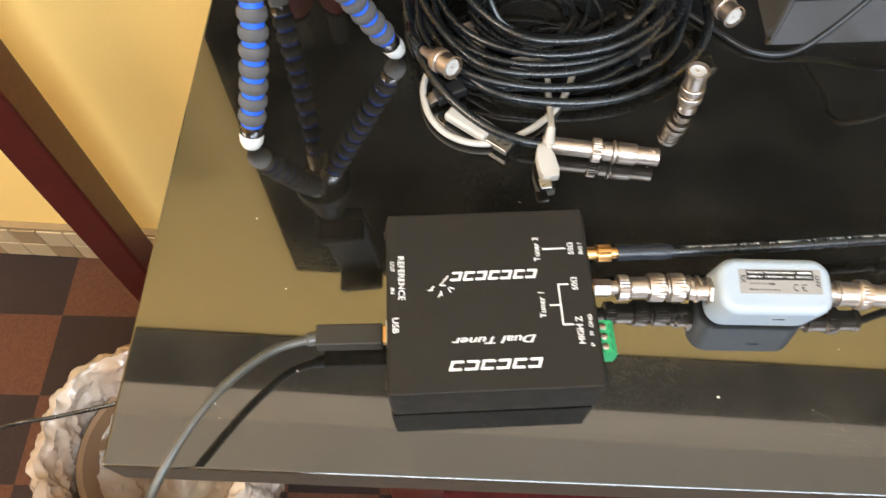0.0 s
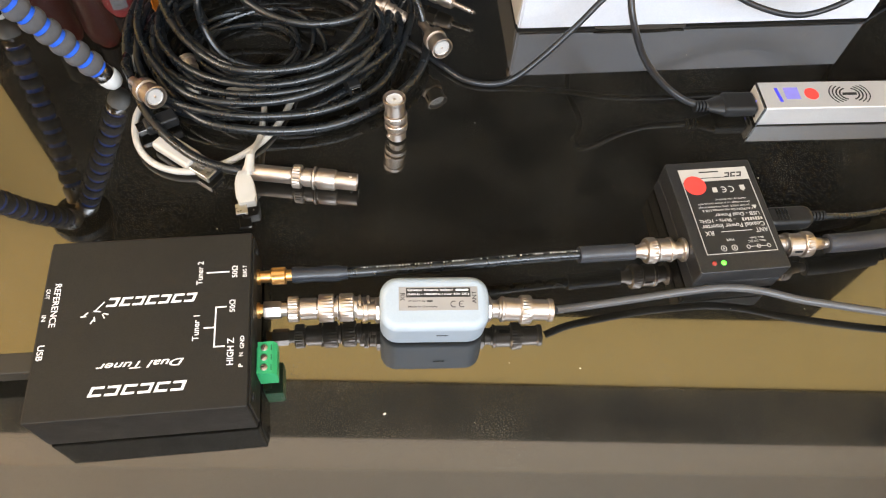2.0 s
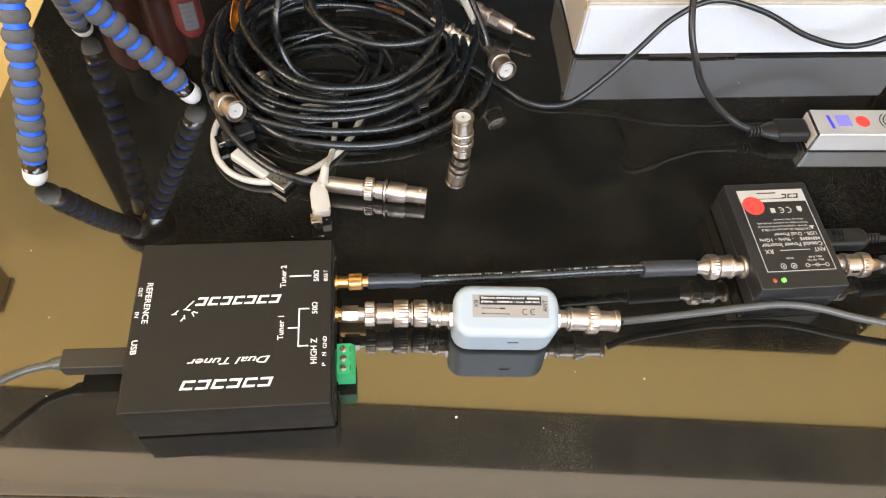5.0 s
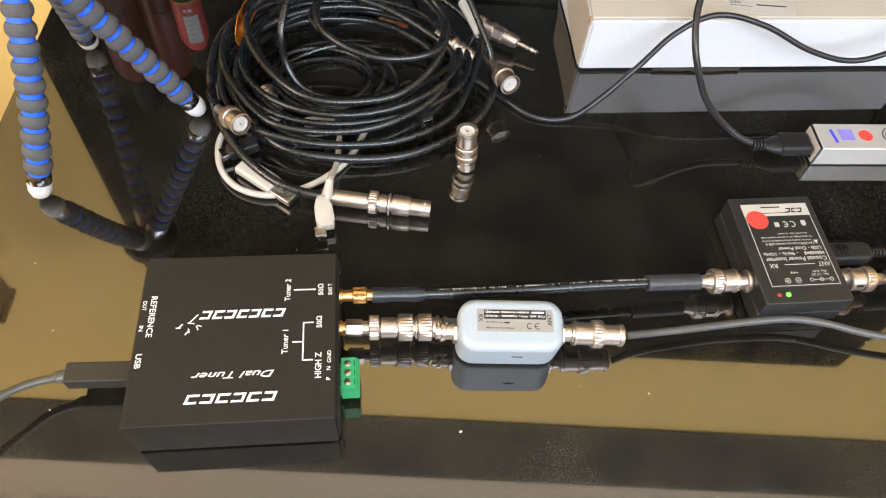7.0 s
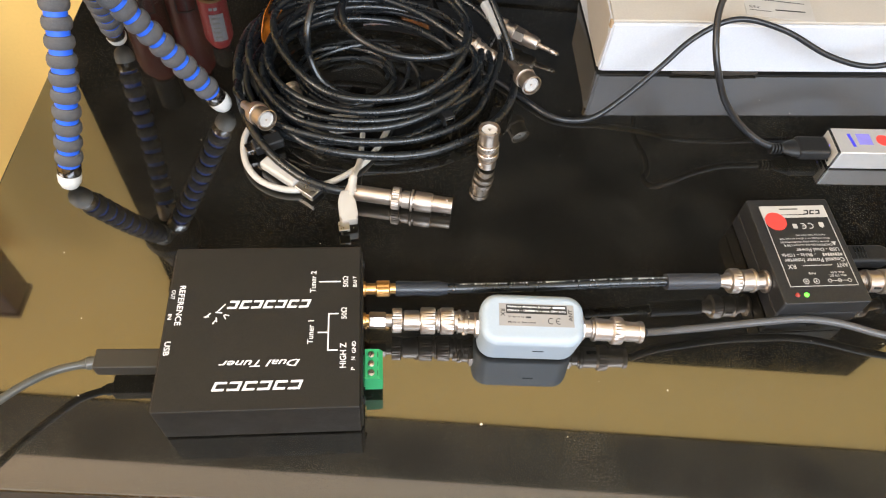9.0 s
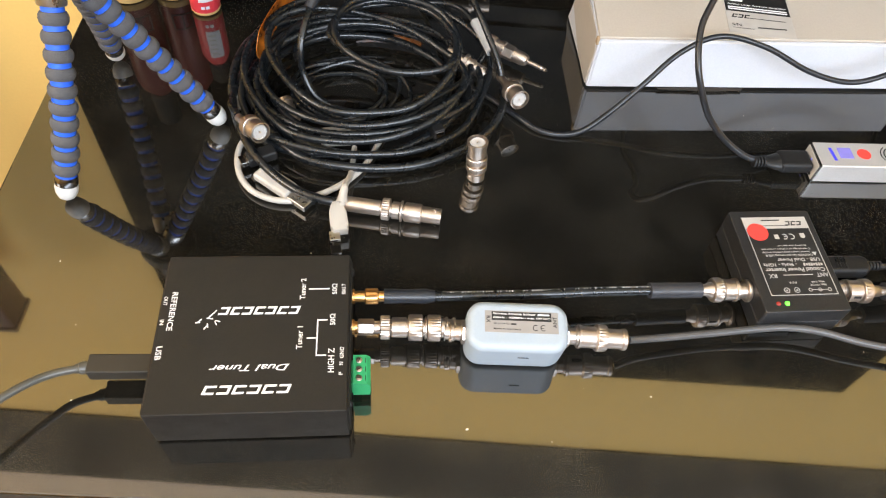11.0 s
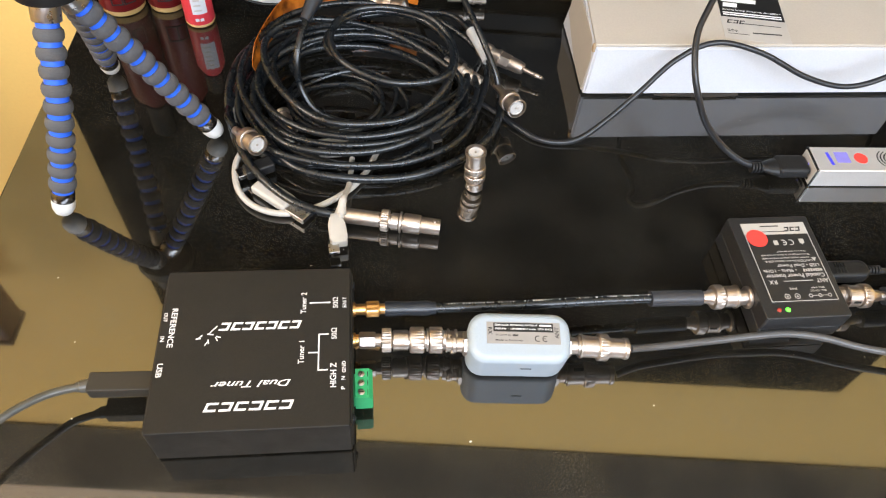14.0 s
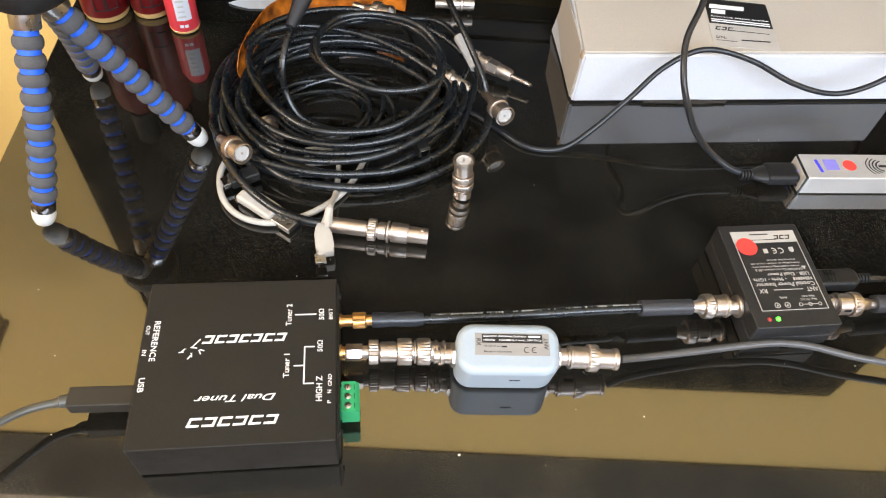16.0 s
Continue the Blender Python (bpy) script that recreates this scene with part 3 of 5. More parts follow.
block_mark(rec, 0.0200 - rcx, 0.1528 - rcy, RZ1, 0.0440, 0.0048, 180, INK, 6)
block_mark(rec, 0.0225 - rcx, 0.1985 - rcy, RZ1, 0.0430, 0.0048, 180, INK, 7)
bar(rec, -0.0020 - rcx, 0.1966 - rcy, RZ1, 0.0006, 0.0062, -40, INK, name="emblem")
bar(rec, -0.0030 - rcx, 0.1940 - rcy, RZ1, 0.0034, 0.0006, -8, INK, name="emblem")
for x, y, a in ((-0.0085, 0.1922, 25), (-0.0042, 0.1892, 80), (0.0008, 0.1918, 140)):
    for k in (-1, 1):
        bar(rec, x - rcx + 0.0005 * k, y - rcy + 0.0006 * k, RZ1, 0.0026, 0.0006, a + 22 * k, INK, name="emblem")

# jacks on its end panels
part("antenna_jack", lathe([(0.0042, 0), (0.0042, 0.002), (0.0031, 0.0022), (0.0031, 0.006)], 24), GOLD, rec, "gold screw jack", m=pose(0.0500, 0.2155 - rcy, 0.0195, 0, 90, 0))
part("antenna_jack", lathe([(0.0042, 0), (0.0042, 0.002), (0.0031, 0.0022), (0.0031, 0.006)], 24), GOLD, rec, "gold screw jack", m=pose(0.0500, 0.1968 - rcy, 0.0175, 0, 90, 0))
part("usb_socket", box(0.003, 0.012, 0.010, 0.0005), STEEL, rec, m=pose(-0.0505, 0.1762 - rcy, 0.0115))

# green screw terminal block plugged into the end panel
term = thing("terminal_block", "green plastic three-way screw terminal plugged into the receiver", "terminal block", pose(0.0752, 0.1690, 0.0065))
part("socket", box(0.006, 0.0135, 0.012, 0.0004), GREEN, term, m=pose(-0.0025, 0, 0))
prof_t = [(-0.0045, 0.0), (0.0045, 0.0), (0.0048, 0.004), (0.0048, 0.0108), (0.0028, 0.0135), (-0.0045, 0.0135)]
bm_t = bmesh.new()
ends = [[bm_t.verts.new((x, y, z)) for x, z in prof_t] for y in (-0.0085, 0.0085)]
bm_t.faces.new(ends[0]), bm_t.faces.new(ends[1][::-1])
for i in range(6):
    bm_t.faces.new((ends[0][i], ends[1][i], ends[1][(i + 1) % 6], ends[0][(i + 1) % 6]))
part("body", bm_t, GREEN, term, m=pose(0.0012, 0, 0.001))
for k in (-1, 0, 1):
    sc = part("clamp_screw", lathe([(0.0017, 0), (0.0017, 0.0005), (0.0014, 0.0007), (0, 0.0007)], 16), NICKEL, term, m=pose(0.0000, k * 0.0052, 0.0145))
    part("slot", box(0.0026, 0.0004, 0.0002), HOLESHADE, sc, m=pose(0, 0, 0.00068, 0, 0, 30 + 40 * k))
    part("wire_slot", box(0.0012, 0.0030, 0.0004), HOLESHADE, term, m=pose(0.0036, k * 0.0052, 0.0140, 0, 38, 0))

# USB lead of the receiver
ul = thing("usb_lead", "black USB lead running from the receiver over the table edge", "cable")
part("plug_housing", box(0.0330, 0.0112, 0.0092, 0.0010), PLUGPLASTIC, ul, m=pose(-0.0498, 0.1762, 0.0112, 0, 0, -1))
part("plug_shell", box(0.0045, 0.0085, 0.0055, 0.0005), GOLD, ul, "gold-coloured metal plug shell", m=pose(-0.0335, 0.1762, 0.0130))
part("strain_relief", lathe([(0.0034, 0), (0.0034, 0.0052), (0.0028, 0.0056), (0.0026, 0.0075)], 16), OLIVECABLE, ul, m=along((-0.0650, 0.1762, 0.0165), (-0.0750, 0.1745, 0.0170)))
part("lead", sweep(smooth_path([(-0.066, 0.1762, 0.0166), (-0.083, 0.1718, 0.0180), (-0.095, 0.1640, 0.0205), (-0.107, 0.1530, 0.0220), (-0.117, 0.1410, 0.0220), (-0.126, 0.1280, 0.0200), (-0.134, 0.1150, 0.0160), (-0.141, 0.1035, 0.0090),
                                (-0.147, 0.0920, -0.006), (-0.151, 0.084, -0.04), (-0.150, 0.084, -0.16), (-0.155, 0.10, -0.35)], 8), 0.0022, 12), OLIVECABLE, ul, "olive-grey round jacket")

# ---------------------------------------------------------------- tuner 1 chain: adapters and isolator
ada = thing("coaxial_adapter", "nickel screw-to-bayonet adapter on the receiver's lower jack", "coaxial adapter", along((0.0715, 0.1968, 0.0175), (0.140, 0.1950, 0.0165)))
part("hex_nut", lathe([(0.0030, 0.0), (0.0032, 0.0025), (0.0046, 0.0028), (0.0048, 0.0032), (0.0048, 0.0112), (0.0044, 0.0117), (0.0030, 0.0118)], 6), NICKEL, ada, m=pose(0, 0, 0, 0, 0, 42))
part("neck", lathe([(0.0032, -0.0002), (0.0032, 0.0050)], 24), GOLD, ada, "gold thread")
part("knurled_collar", lathe([(0.0036, 0.0112), (0.0036, 0.0150), (0.0062, 0.0151), (0.0066, 0.0155), (0.0066, 0.0202), (0.0062, 0.0206), (0.0048, 0.0207)], 56, knurl=(3, 4)), BRIGHTNICKEL, ada)
part("barrel", lathe([(0.0044, 0.0206), (0.0048, 0.0214), (0.0057, 0.0216), (0.0057, 0.0298), (0.0048, 0.0300), (0.0048, 0.0308)], 32), NICKEL, ada)
part("bayonet_ring", lathe([(0.0048, 0.0305), (0.0070, 0.0309), (0.0073, 0.0314), (0.0073, 0.0383), (0.0069, 0.0388), (0.0050, 0.0389), (0.0050, 0.0402)], 60, knurl=(2, 3)), BRIGHTNICKEL, ada)
for a in (130, 310):
    part("lug", lathe([(0.0011, 0), (0.0011, 0.0015), (0, 0.0016)], 10), NICKEL, ada, m=pose(0, 0, 0.0295, 0, 0, a) @ pose(0.0055, 0, 0, 0, 90, 0))
ada2 = thing("coaxial_adapter", "nickel bayonet coupler between adapter and isolator", "coaxial adapter", along((0.1112, 0.1957, 0.0169), (0.140, 0.1950, 0.0165)))
part("bayonet_ring", lathe([(0.0050, 0.0003), (0.0064, 0.0005), (0.0064, 0.0012), (0.0052, 0.0014), (0.0070, 0.0019), (0.0073, 0.0024), (0.0073, 0.0088), (0.0069, 0.0093), (0.0056, 0.0096), (0.0056, 0.0122)], 60, knurl=(5, 6)), BRIGHTNICKEL, ada2)
part("barrel", lathe([(0.0054, 0.0118), (0.0064, 0.0121), (0.0064, 0.0131), (0.0052, 0.0134), (0.0052, 0.0160), (0.0060, 0.0162), (0.0060, 0.0175), (0.0048, 0.0178), (0.0048, 0.0230)], 32), NICKEL, ada2)

GI = pose(0.1620, 0.1902, 0, 0, 0, -3.6) @ pose(0, 0, 0.0180, 9) @ pose(0, 0, -0.0165)
iso = thing("antenna_isolator", "small white plastic antenna isolator box with silver label", "isolator", GI)
part("housing", box(0.0565, 0.0290, 0.0298, 0.0046, 4, vertical=0.0095), WHITEPLASTIC, iso, m=pose(0, 0, 0.0003))
bnc_jack(iso, pose(-0.0278, 0, 0.0165, 0, -90, 0), 0.012)
bnc_jack(iso, pose(0.0278, 0, 0.0165, 0, 90, 0), 0.014)
lab = part("label", box(0.0405, 0.0130, 0.0003, 0.0001, 1), LABELMATT, iso, "silver sticker with black print", m=pose(0.0018, 0.0018, 0.0300) @ Matrix.Diagonal((1.0, 0.97, 1, 1)))
bar(lab, 0.0000, 0.0033, 0.0003, 0.0330, 0.0052, 0, BLACKINK, name="print_field")
lettering("Galvanic Antenna Isolator", lab, -0.0040, 0.0047, 0.0005, 0.0235, 0.0013, 0, INK)
bar(lab, 0.0122, 0.0046, 0.0004, 0.0065, 0.0009, 0, INK)
lettering("(50kHz - 1000MHz / max. 50V DC)", lab, 0.0000, 0.0022, 0.0005, 0.0315, 0.0014, 0, INK)
lettering("\u00a9 2019 by", lab, -0.0110, -0.0014, 0.0003, 0.0088, 0.0012, 0, BLACKINK)
bar(lab, -0.0045, -0.0014, 0.0003, 0.0030, 0.0009, 0, BLACKINK)
lettering("Made in Germany", lab, -0.0080, -0.0045, 0.0003, 0.0150, 0.0013, 0, BLACKINK)
lettering("RX", lab, -0.0183, 0.0010, 0.0003, 0.0042, 0.0022, -90, BLACKINK)
lettering("ANT", lab, 0.0183, 0.0005, 0.0003, 0.0068, 0.0022, 90, BLACKINK)
part("ce_mark", ring_arc(0.0016, 0.0004, 60, 300, INK_T), BLACKINK, lab, m=pose(0.0078, -0.0032, 0.0003), smooth=0)
part("ce_mark", ring_arc(0.0016, 0.0004, 60, 300, INK_T), BLACKINK, lab, m=pose(0.0120, -0.0032, 0.0003), smooth=0)
bar(lab, 0.0113, -0.0032, 0.0003, 0.0016, 0.0004, 0, BLACKINK, name="ce_mark")
part("case_slot", box(0.0060, 0.0004, 0.0006), HOLESHADE, iso, m=pose(0.0040, -0.0146, 0.0180))


def cable_print(parent, pts, r, up, count, start, end, seed):
    """A broken line of small unreadable white print along a cable."""
    rnd = random.Random(seed)
    for k in range(count):
        if rnd.random() < 0.25:
            continue
        f = start + (end - start) * k / count
        i = min(int(f * (len(pts) - 1)), len(pts) - 2)
        d = (pts[i + 1] - pts[i]).normalized()
        p = pts[i].lerp(pts[i + 1], f * (len(pts) - 1) - i)
        n = (up - d * up.dot(d)).normalized()
        m = Matrix((d, n.cross(d), n)).transposed().to_4x4()
        m.translation = p + n * (r * 0.985)
        part("jacket_print", box(0.0003 + 0.0008 * rnd.random(), 0.0005 + 0.0006 * rnd.random(), 0.0001), INK, parent, m=m, smooth=0)


# isolator to the right: grey coax lying across the table
c1 = thing("coaxial_cable", "grey coaxial cable with nickel bayonet plug lying on the table", "cable")
gx = (GI @ Vector((0.0290 + 0.0045, 0, 0.0165)))
g2 = (GI @ Vector((0.0635, -0.0006, 0.0150)))
plug_m = along(g2, gx)
body = part("bnc_plug", lathe([(0.0058, 0), (0.0062, 0.0005), (0.0062, 0.0022), (0.0056, 0.0028), (0.0056, 0.0115), (0.0050, 0.0120)], 32), BRIGHTNICKEL, c1, m=plug_m)
part("bayonet_ring", lathe([(0.0056, 0.0115), (0.0074, 0.0119), (0.0076, 0.0126), (0.0076, 0.0172), (0.0070, 0.0178), (0.0062, 0.0182), (0.0062, 0.0262), (0.0068, 0.0266), (0.0068, 0.0280), (0.0056, 0.0282)], 60, knurl=(2, 3)), BRIGHTNICKEL, body)
part("bayonet_slot", box(0.0030, 0.0060, 0.0010, 0.0004), HOLESHADE, body, m=pose(0, -0.0055, 0.0215, 90, 0, 30))
c1p = smooth_path([g2 + Vector((0.002, 0, 0)), (0.2400, 0.1885, 0.0122), (0.2580, 0.1905, 0.0105), (0.2840, 0.1930, 0.0095), (0.3060, 0.1943, 0.0105), (0.3270, 0.1945, 0.0115), (0.3470, 0.1912, 0.0115), (0.3680, 0.1843, 0.0110), (0.3880, 0.1793, 0.0108), (0.4300, 0.1700, 0.0095), (0.5000, 0.1580, 0.0050), (0.5800, 0.1500, 0.0028)], 8)
part("jacket", sweep(c1p, 0.0022, 14), GREYCABLE, c1, "dark grey jacket")

# tuner 2 lead: gold screw plug, heat shrink, black cable to the power inserter
c2 = thing("coaxial_cable", "black coaxial cable with gold screw plug and printed jacket", "cable")
sma_plug(c2, along((0.0905, 0.2153, 0.0197), (0.0715, 0.2155, 0.0195)))
part("heat_shrink", sweep(smooth_path([(0.0890, 0.2153, 0.0197), (0.1000, 0.2151, 0.0197), (0.1180, 0.2149, 0.0195)], 8), 0.0042, 16, lambda f: 1.0 + 0.05 * math.sin(9 * f) if f < 0.93 else 0.85), HEATSHRINK, c2)
c2p = smooth_path([(0.1150, 0.2149, 0.0195), (0.1500, 0.2155, 0.0186), (0.1850, 0.2165, 0.0180), (0.2200, 0.2180, 0.0172), (0.2540, 0.2188, 0.0162)], 10)
part("jacket", sweep(c2p, 0.0029, 14), CABLE, c2)
cable_print(c2, c2p, 0.0029, Vector((0, 0.35, 1)), 74, 0.05, 0.96, 4)
part("strain_relief", sweep(smooth_path([(0.2470, 0.2187, 0.0163), (0.2600, 0.2190, 0.0158), (0.2790, 0.2192, 0.0152)], 6), 0.0048, 16), BOOT, c2, "dark grey rubber boot")
bnc_plug(c2, along((0.2700, 0.2191, 0.0155), (0.3060, 0.2192, 0.0150)), sleeve=0.008)

# ---------------------------------------------------------------- power inserter
CX, CY = 0.3358, 0.2355
ins = thing("power_inserter", "black plastic power inserter box with printed label and lit green lamp", "power inserter", pose(CX, CY, 0, 0, 0, 0.8))
part("lower_shell", box(0.0526, 0.0746, 0.0108, 0.0010, 2, vertical=0.0018), CASEPLASTIC, ins, m=pose(0, 0, 0.0006))
part("upper_shell", box(0.0530, 0.0750, 0.0125, 0.0008, 2, vertical=0.0016), CASEPLASTIC, ins, m=pose(0, 0, 0.0115))
ZT = 0.0240
il = part("label", box(0.0465, 0.0610, 0.0003, 0.0001, 1), LABELGREY, ins, "black label with silver print", m=pose(0.0012, 0.0028, ZT) @ Matrix.Diagonal((0.93, 0.98, 1, 1)))
LZ = 0.0003
bar(il, 0, 0.0252, LZ, 0.0455, 0.0092, 0, LABELSILVER, name="print_field")
for x0, y0, w, h in ((0, -0.0296, 0.0448, 0.0004), (-0.0224, -0.0045, 0.0004, 0.0500), (0.0224, -0.0045, 0.0004, 0.0500)):
    bar(il, x0, y0, LZ, w, h, 0, GREYINK, name="printed_line")
block_mark(il, 0.0125, 0.0245, LZ + INK_T, 0.0120, 0.0034, 180, BLACKINK, 3)
bar(il, -0.0055, 0.0228, LZ + INK_T, 0.0270, 0.0004, 0, BLACKINK, name="printed_line")
bar(il, -0.0030, 0.0272, LZ + INK_T, 0.0130, 0.0008, 0, BLACKINK)


def it(text, x, y, w, h):
    lettering(text, il, x, y, LZ, w, h, 180, GREYINK)


it("Coaxial Power Inserter", 0.0005, -0.0115, 0.0405, 0.0030)
for k in range(8):
    bar(il, 0.0200 - 0.0017 * k, -0.0076, LZ, 0.0011, 0.0022 if k % 3 else 0.0016, 0, LABELSILVER)
it("- 9kHz - 1GHz", -0.0085, -0.0076, 0.0230, 0.0024)
it("USB - Dual Power", 0.0055, -0.0040, 0.0290, 0.0025)
it("CAUTION: Do not connect USB &", 0.0005, -0.0005, 0.0330, 0.0016)
it("power supply plug simultaneously!", -0.0010, 0.0020, 0.0330, 0.0016)
it("Overvoltage or a short circuit will", 0.0000, 0.0045, 0.0340, 0.0016)
it("destroy the device!", 0.0050, 0.0070, 0.0200, 0.0015)
it("ANT", 0.0175, -0.0155, 0.0080, 0.0030)
bar(il, 0.0010, -0.0152, LZ, 0.0200, 0.0004, 0, GREYINK, name="printed_line")
it("RX", -0.0165, -0.0158, 0.0055, 0.0030)
it("Max. 15V DC", 0.0115, -0.0228, 0.0110, 0.0015)
it("Max. 0.4A", 0.0120, -0.0206, 0.0090, 0.0014)
it("PWR", -0.0050, -0.0208, 0.0050, 0.0015)
for x in (-0.0040, -0.0108):
    part("symbol", ring_arc(0.0017, 0.0004, 0, 360, INK_T), GREYINK, il, m=pose(x, -0.0262, LZ), smooth=0)
    part("symbol", plate([(-0.0008, -0.0006), (0.0008, -0.0006), (0, 0.0009)], INK_T), GREYINK, il, m=pose(x, -0.0262, LZ), smooth=0)
for x in (0.0180, 0.0115, 0.0050):
    part("symbol", ring_arc(0.0011, 0.0004, 0, 360, INK_T), GREYINK, il, m=pose(x, -0.0262, LZ), smooth=0)
bar(il, 0.0115, -0.0262, LZ, 0.0105, 0.0003, 0, GREYINK, name="printed_line")
part("symbol", plate([(-0.0016, -0.0012), (0.0016, -0.0012), (0, 0.0016)], INK_T), GREYINK, il, m=pose(0.0185, 0.0005, LZ, 0, 0, 180), smooth=0)
for x in (0.0075, 0.0025):
    part("ce_mark", ring_arc(0.0019, 0.0006, 60, 300, INK_T), GREYINK, il, m=pose(x, 0.0140, LZ, 0, 0, 180), smooth=0)
bar(il, 0.0030, 0.0140, LZ, 0.0018, 0.0005, 0, GREYINK, name="ce_mark")
part("symbol", plate([(-0.0016, 0), (-0.0016, 0.0030), (0.0016, 0.0030), (0.0016, 0), (0, -0.0012)], INK_T), LABELSILVER, il, m=pose(0.0155, 0.0135, LZ, 0, 0, 0), smooth=0)
bar(il, -0.0030, 0.0140, LZ, 0.0030, 0.0034, 0, LABELSILVER, name="symbol")
part("sticker", plate(disc_points(0.0066, 40), 0.0002), REDSTICKER, ins, "round red paper sticker", m=pose(-0.0128, 0.0202, ZT + 0.0006), smooth=0)
part("green_lamp", lathe([(0.0014, 0), (0.0013, 0.0006), (0.0008, 0.0010), (0, 0.0011)], 16), LEDGREEN, ins, "lit green lamp", m=pose(-0.0118, -0.0318, ZT))
part("red_lamp", lathe([(0.0014, 0), (0.0013, 0.0006), (0.0008, 0.0010), (0, 0.0011)], 16), LEDRED, ins, "unlit red lamp", m=pose(-0.0172, -0.0318, ZT))
bnc_jack(ins, pose(-0.0262, -0.0160, 0.0140, 0, -90, 0), 0.013, flange=24)
bnc_jack(ins, pose(0.0262, -0.0168, 0.0140, 0, 90, 0), 0.013, flange=24)
part("power_jack", box(0.0060, 0.002, 0.0030, 0.0005), HOLESHADE, ins, m=pose(0.002, -0.0368, 0.0012))
part("rubber_foot", lathe([(0.003, 0), (0.003, 0.0007), (0, 0.0007)], 12), BLACKPLASTIC, ins, m=pose(0.02, -0.03, 0))

c3 = thing("coaxial_cable", "thick grey-sleeved coaxial cable plugged into the power inserter", "cable")
bnc_plug(c3, along((0.4010, 0.2172, 0.0140), (0.3640, 0.2176, 0.0148)), sleeve=0.008)
part("heat_shrink", sweep(smooth_path([(0.3960, 0.2172, 0.0140), (0.4150, 0.2176, 0.0135), (0.4420, 0.2200, 0.0120)], 8), 0.0056, 16), BOOT, c3)
part("jacket", sweep(smooth_path([(0.4380, 0.2196, 0.0120), (0.4700, 0.2260, 0.0090), (0.5300, 0.2420, 0.0045), (0.6200, 0.262, 0.0045)], 8), 0.0042, 14), CABLE, c3)
c4 = thing("usb_lead", "thin black mini USB lead plugged into the power inserter", "cable")
part("plug_housing", box(0.030, 0.0130, 0.0092, 0.0026, 3, vertical=0.0050), BLACKPLASTIC, c4, m=pose(0.3800, 0.2375, 0.0068))
for k in range(4):
    part("grip_ridge", box(0.0008, 0.0085, 0.0006, 0.0002, 1), CABLE, c4, m=pose(0.3720 + k * 0.002, 0.2375, 0.0162))
for k in range(4):
    part("strain_relief", lathe([(0.0030, 0), (0.0030, 0.0014)], 12), BLACKPLASTIC, c4, m=pose(0.3950 + k * 0.0022, 0.2375, 0.0122, 0, 90, 0))
part("lead", sweep(smooth_path([(0.3940, 0.2375, 0.0122), (0.4100, 0.2375, 0.0110), (0.4350, 0.2400, 0.0070), (0.4700, 0.2500, 0.0025), (0.56, 0.285, 0.0022)], 8), 0.0019, 10), CABLE, c4)

# ---------------------------------------------------------------- aluminium stick receiver with USB plug
stick = thing("aluminium_stick_device", "silver aluminium stick-shaped device with a ringed emblem", "electronic device", pose(0.3922, 0.3294, 0, 0, 0, -1.5))
SL, SW, SH = 0.1200, 0.0232, 0.0165
part("body", box(SL, SW, SH, 0.0010, 2), ALU, stick, m=pose(SL / 2 + 0.001, 0, 0.0006))
cap = part("end_cap", box(0.0012, SW + 0.0002, SH + 0.0002, 0.0004), GUNMETAL, stick, m=pose(0.0005, 0, 0.0005))
part("window", box(0.0006, SW - 0.0024, SH - 0.0024, 0.0002), TAPE, cap, "pale warm-white end window", m=pose(-0.0007, 0, 0.0012))
part("slot", box(0.0004, 0.0090, 0.0022, 0.0001), HOLESHADE, cap, m=pose(-0.0010, -0.003, 0.0022))
part("usb_symbol", box(0.0003, 0.0008, 0.007, 0.0001), LEDBLUE, cap, m=pose(-0.0011, 0, 0.0048))
part("usb_symbol", box(0.0003, 0.004, 0.0008, 0.0001), LEDBLUE, cap, m=pose(-0.0011, 0, 0.0085))
zt = SH + 0.0006
bar(stick, 0.0125, 0.0000, zt, 0.0022, 0.0120, 6, BLUEPRINT, name="printed_stripe")
part("printed_square", plate([(-0.005, -0.005), (0.005, -0.005), (0.005, 0.005), (-0.005, 0.005)], INK_T), LILAC, stick, m=pose(0.0220, 0.0012, zt), smooth=0)
part("sticker", plate(disc_points(0.0049, 32), 0.0002), REDSTICKER, stick, "round red sticker", m=pose(0.0355, 0.0005, zt), smooth=0)
for k in range(4):
    r = 0.0050 + k * 0.0018
    for a in (110, 290):
        part("emblem", ring_arc(r, 0.0009 - 0.0001 * k, a + 8 * k, a + 140 - 8 * k, INK_T, 1.35), BLACKINK, stick, m=pose(0.0620, 0.0, zt), smooth=0)
bar(stick, 0.0620, 0.0, zt, 0.0100, 0.0022, 0, BLACKINK, 0.3, name="emblem")

c5 = thing("usb_lead", "thin black USB lead rising from the aluminium stick device", "cable")
part("plug_housing", box(0.0235, 0.0165, 0.0092, 0.0030, 3), BLACKPLASTIC, c5, m=pose(0.3795, 0.3296, 0.0042, 0, 0, -1))
part("plug_neck", lathe([(0.0036, 0), (0.0050, 0.003), (0.0066, 0.008), (0.0068, 0.010)], 20), BLACKPLASTIC, c5, m=pose(0.3584, 0.3294, 0.0088, 0, 90, 0) @ Matrix.Diagonal((0.62, 1.1, 1, 1)))
for k in range(4):
    part("strain_relief", lathe([(0.0038, 0), (0.0038, 0.0013)], 14), BLACKPLASTIC, c5, m=pose(0.3579 - k * 0.0023, 0.3293, 0.0088, 0, -90, 0))
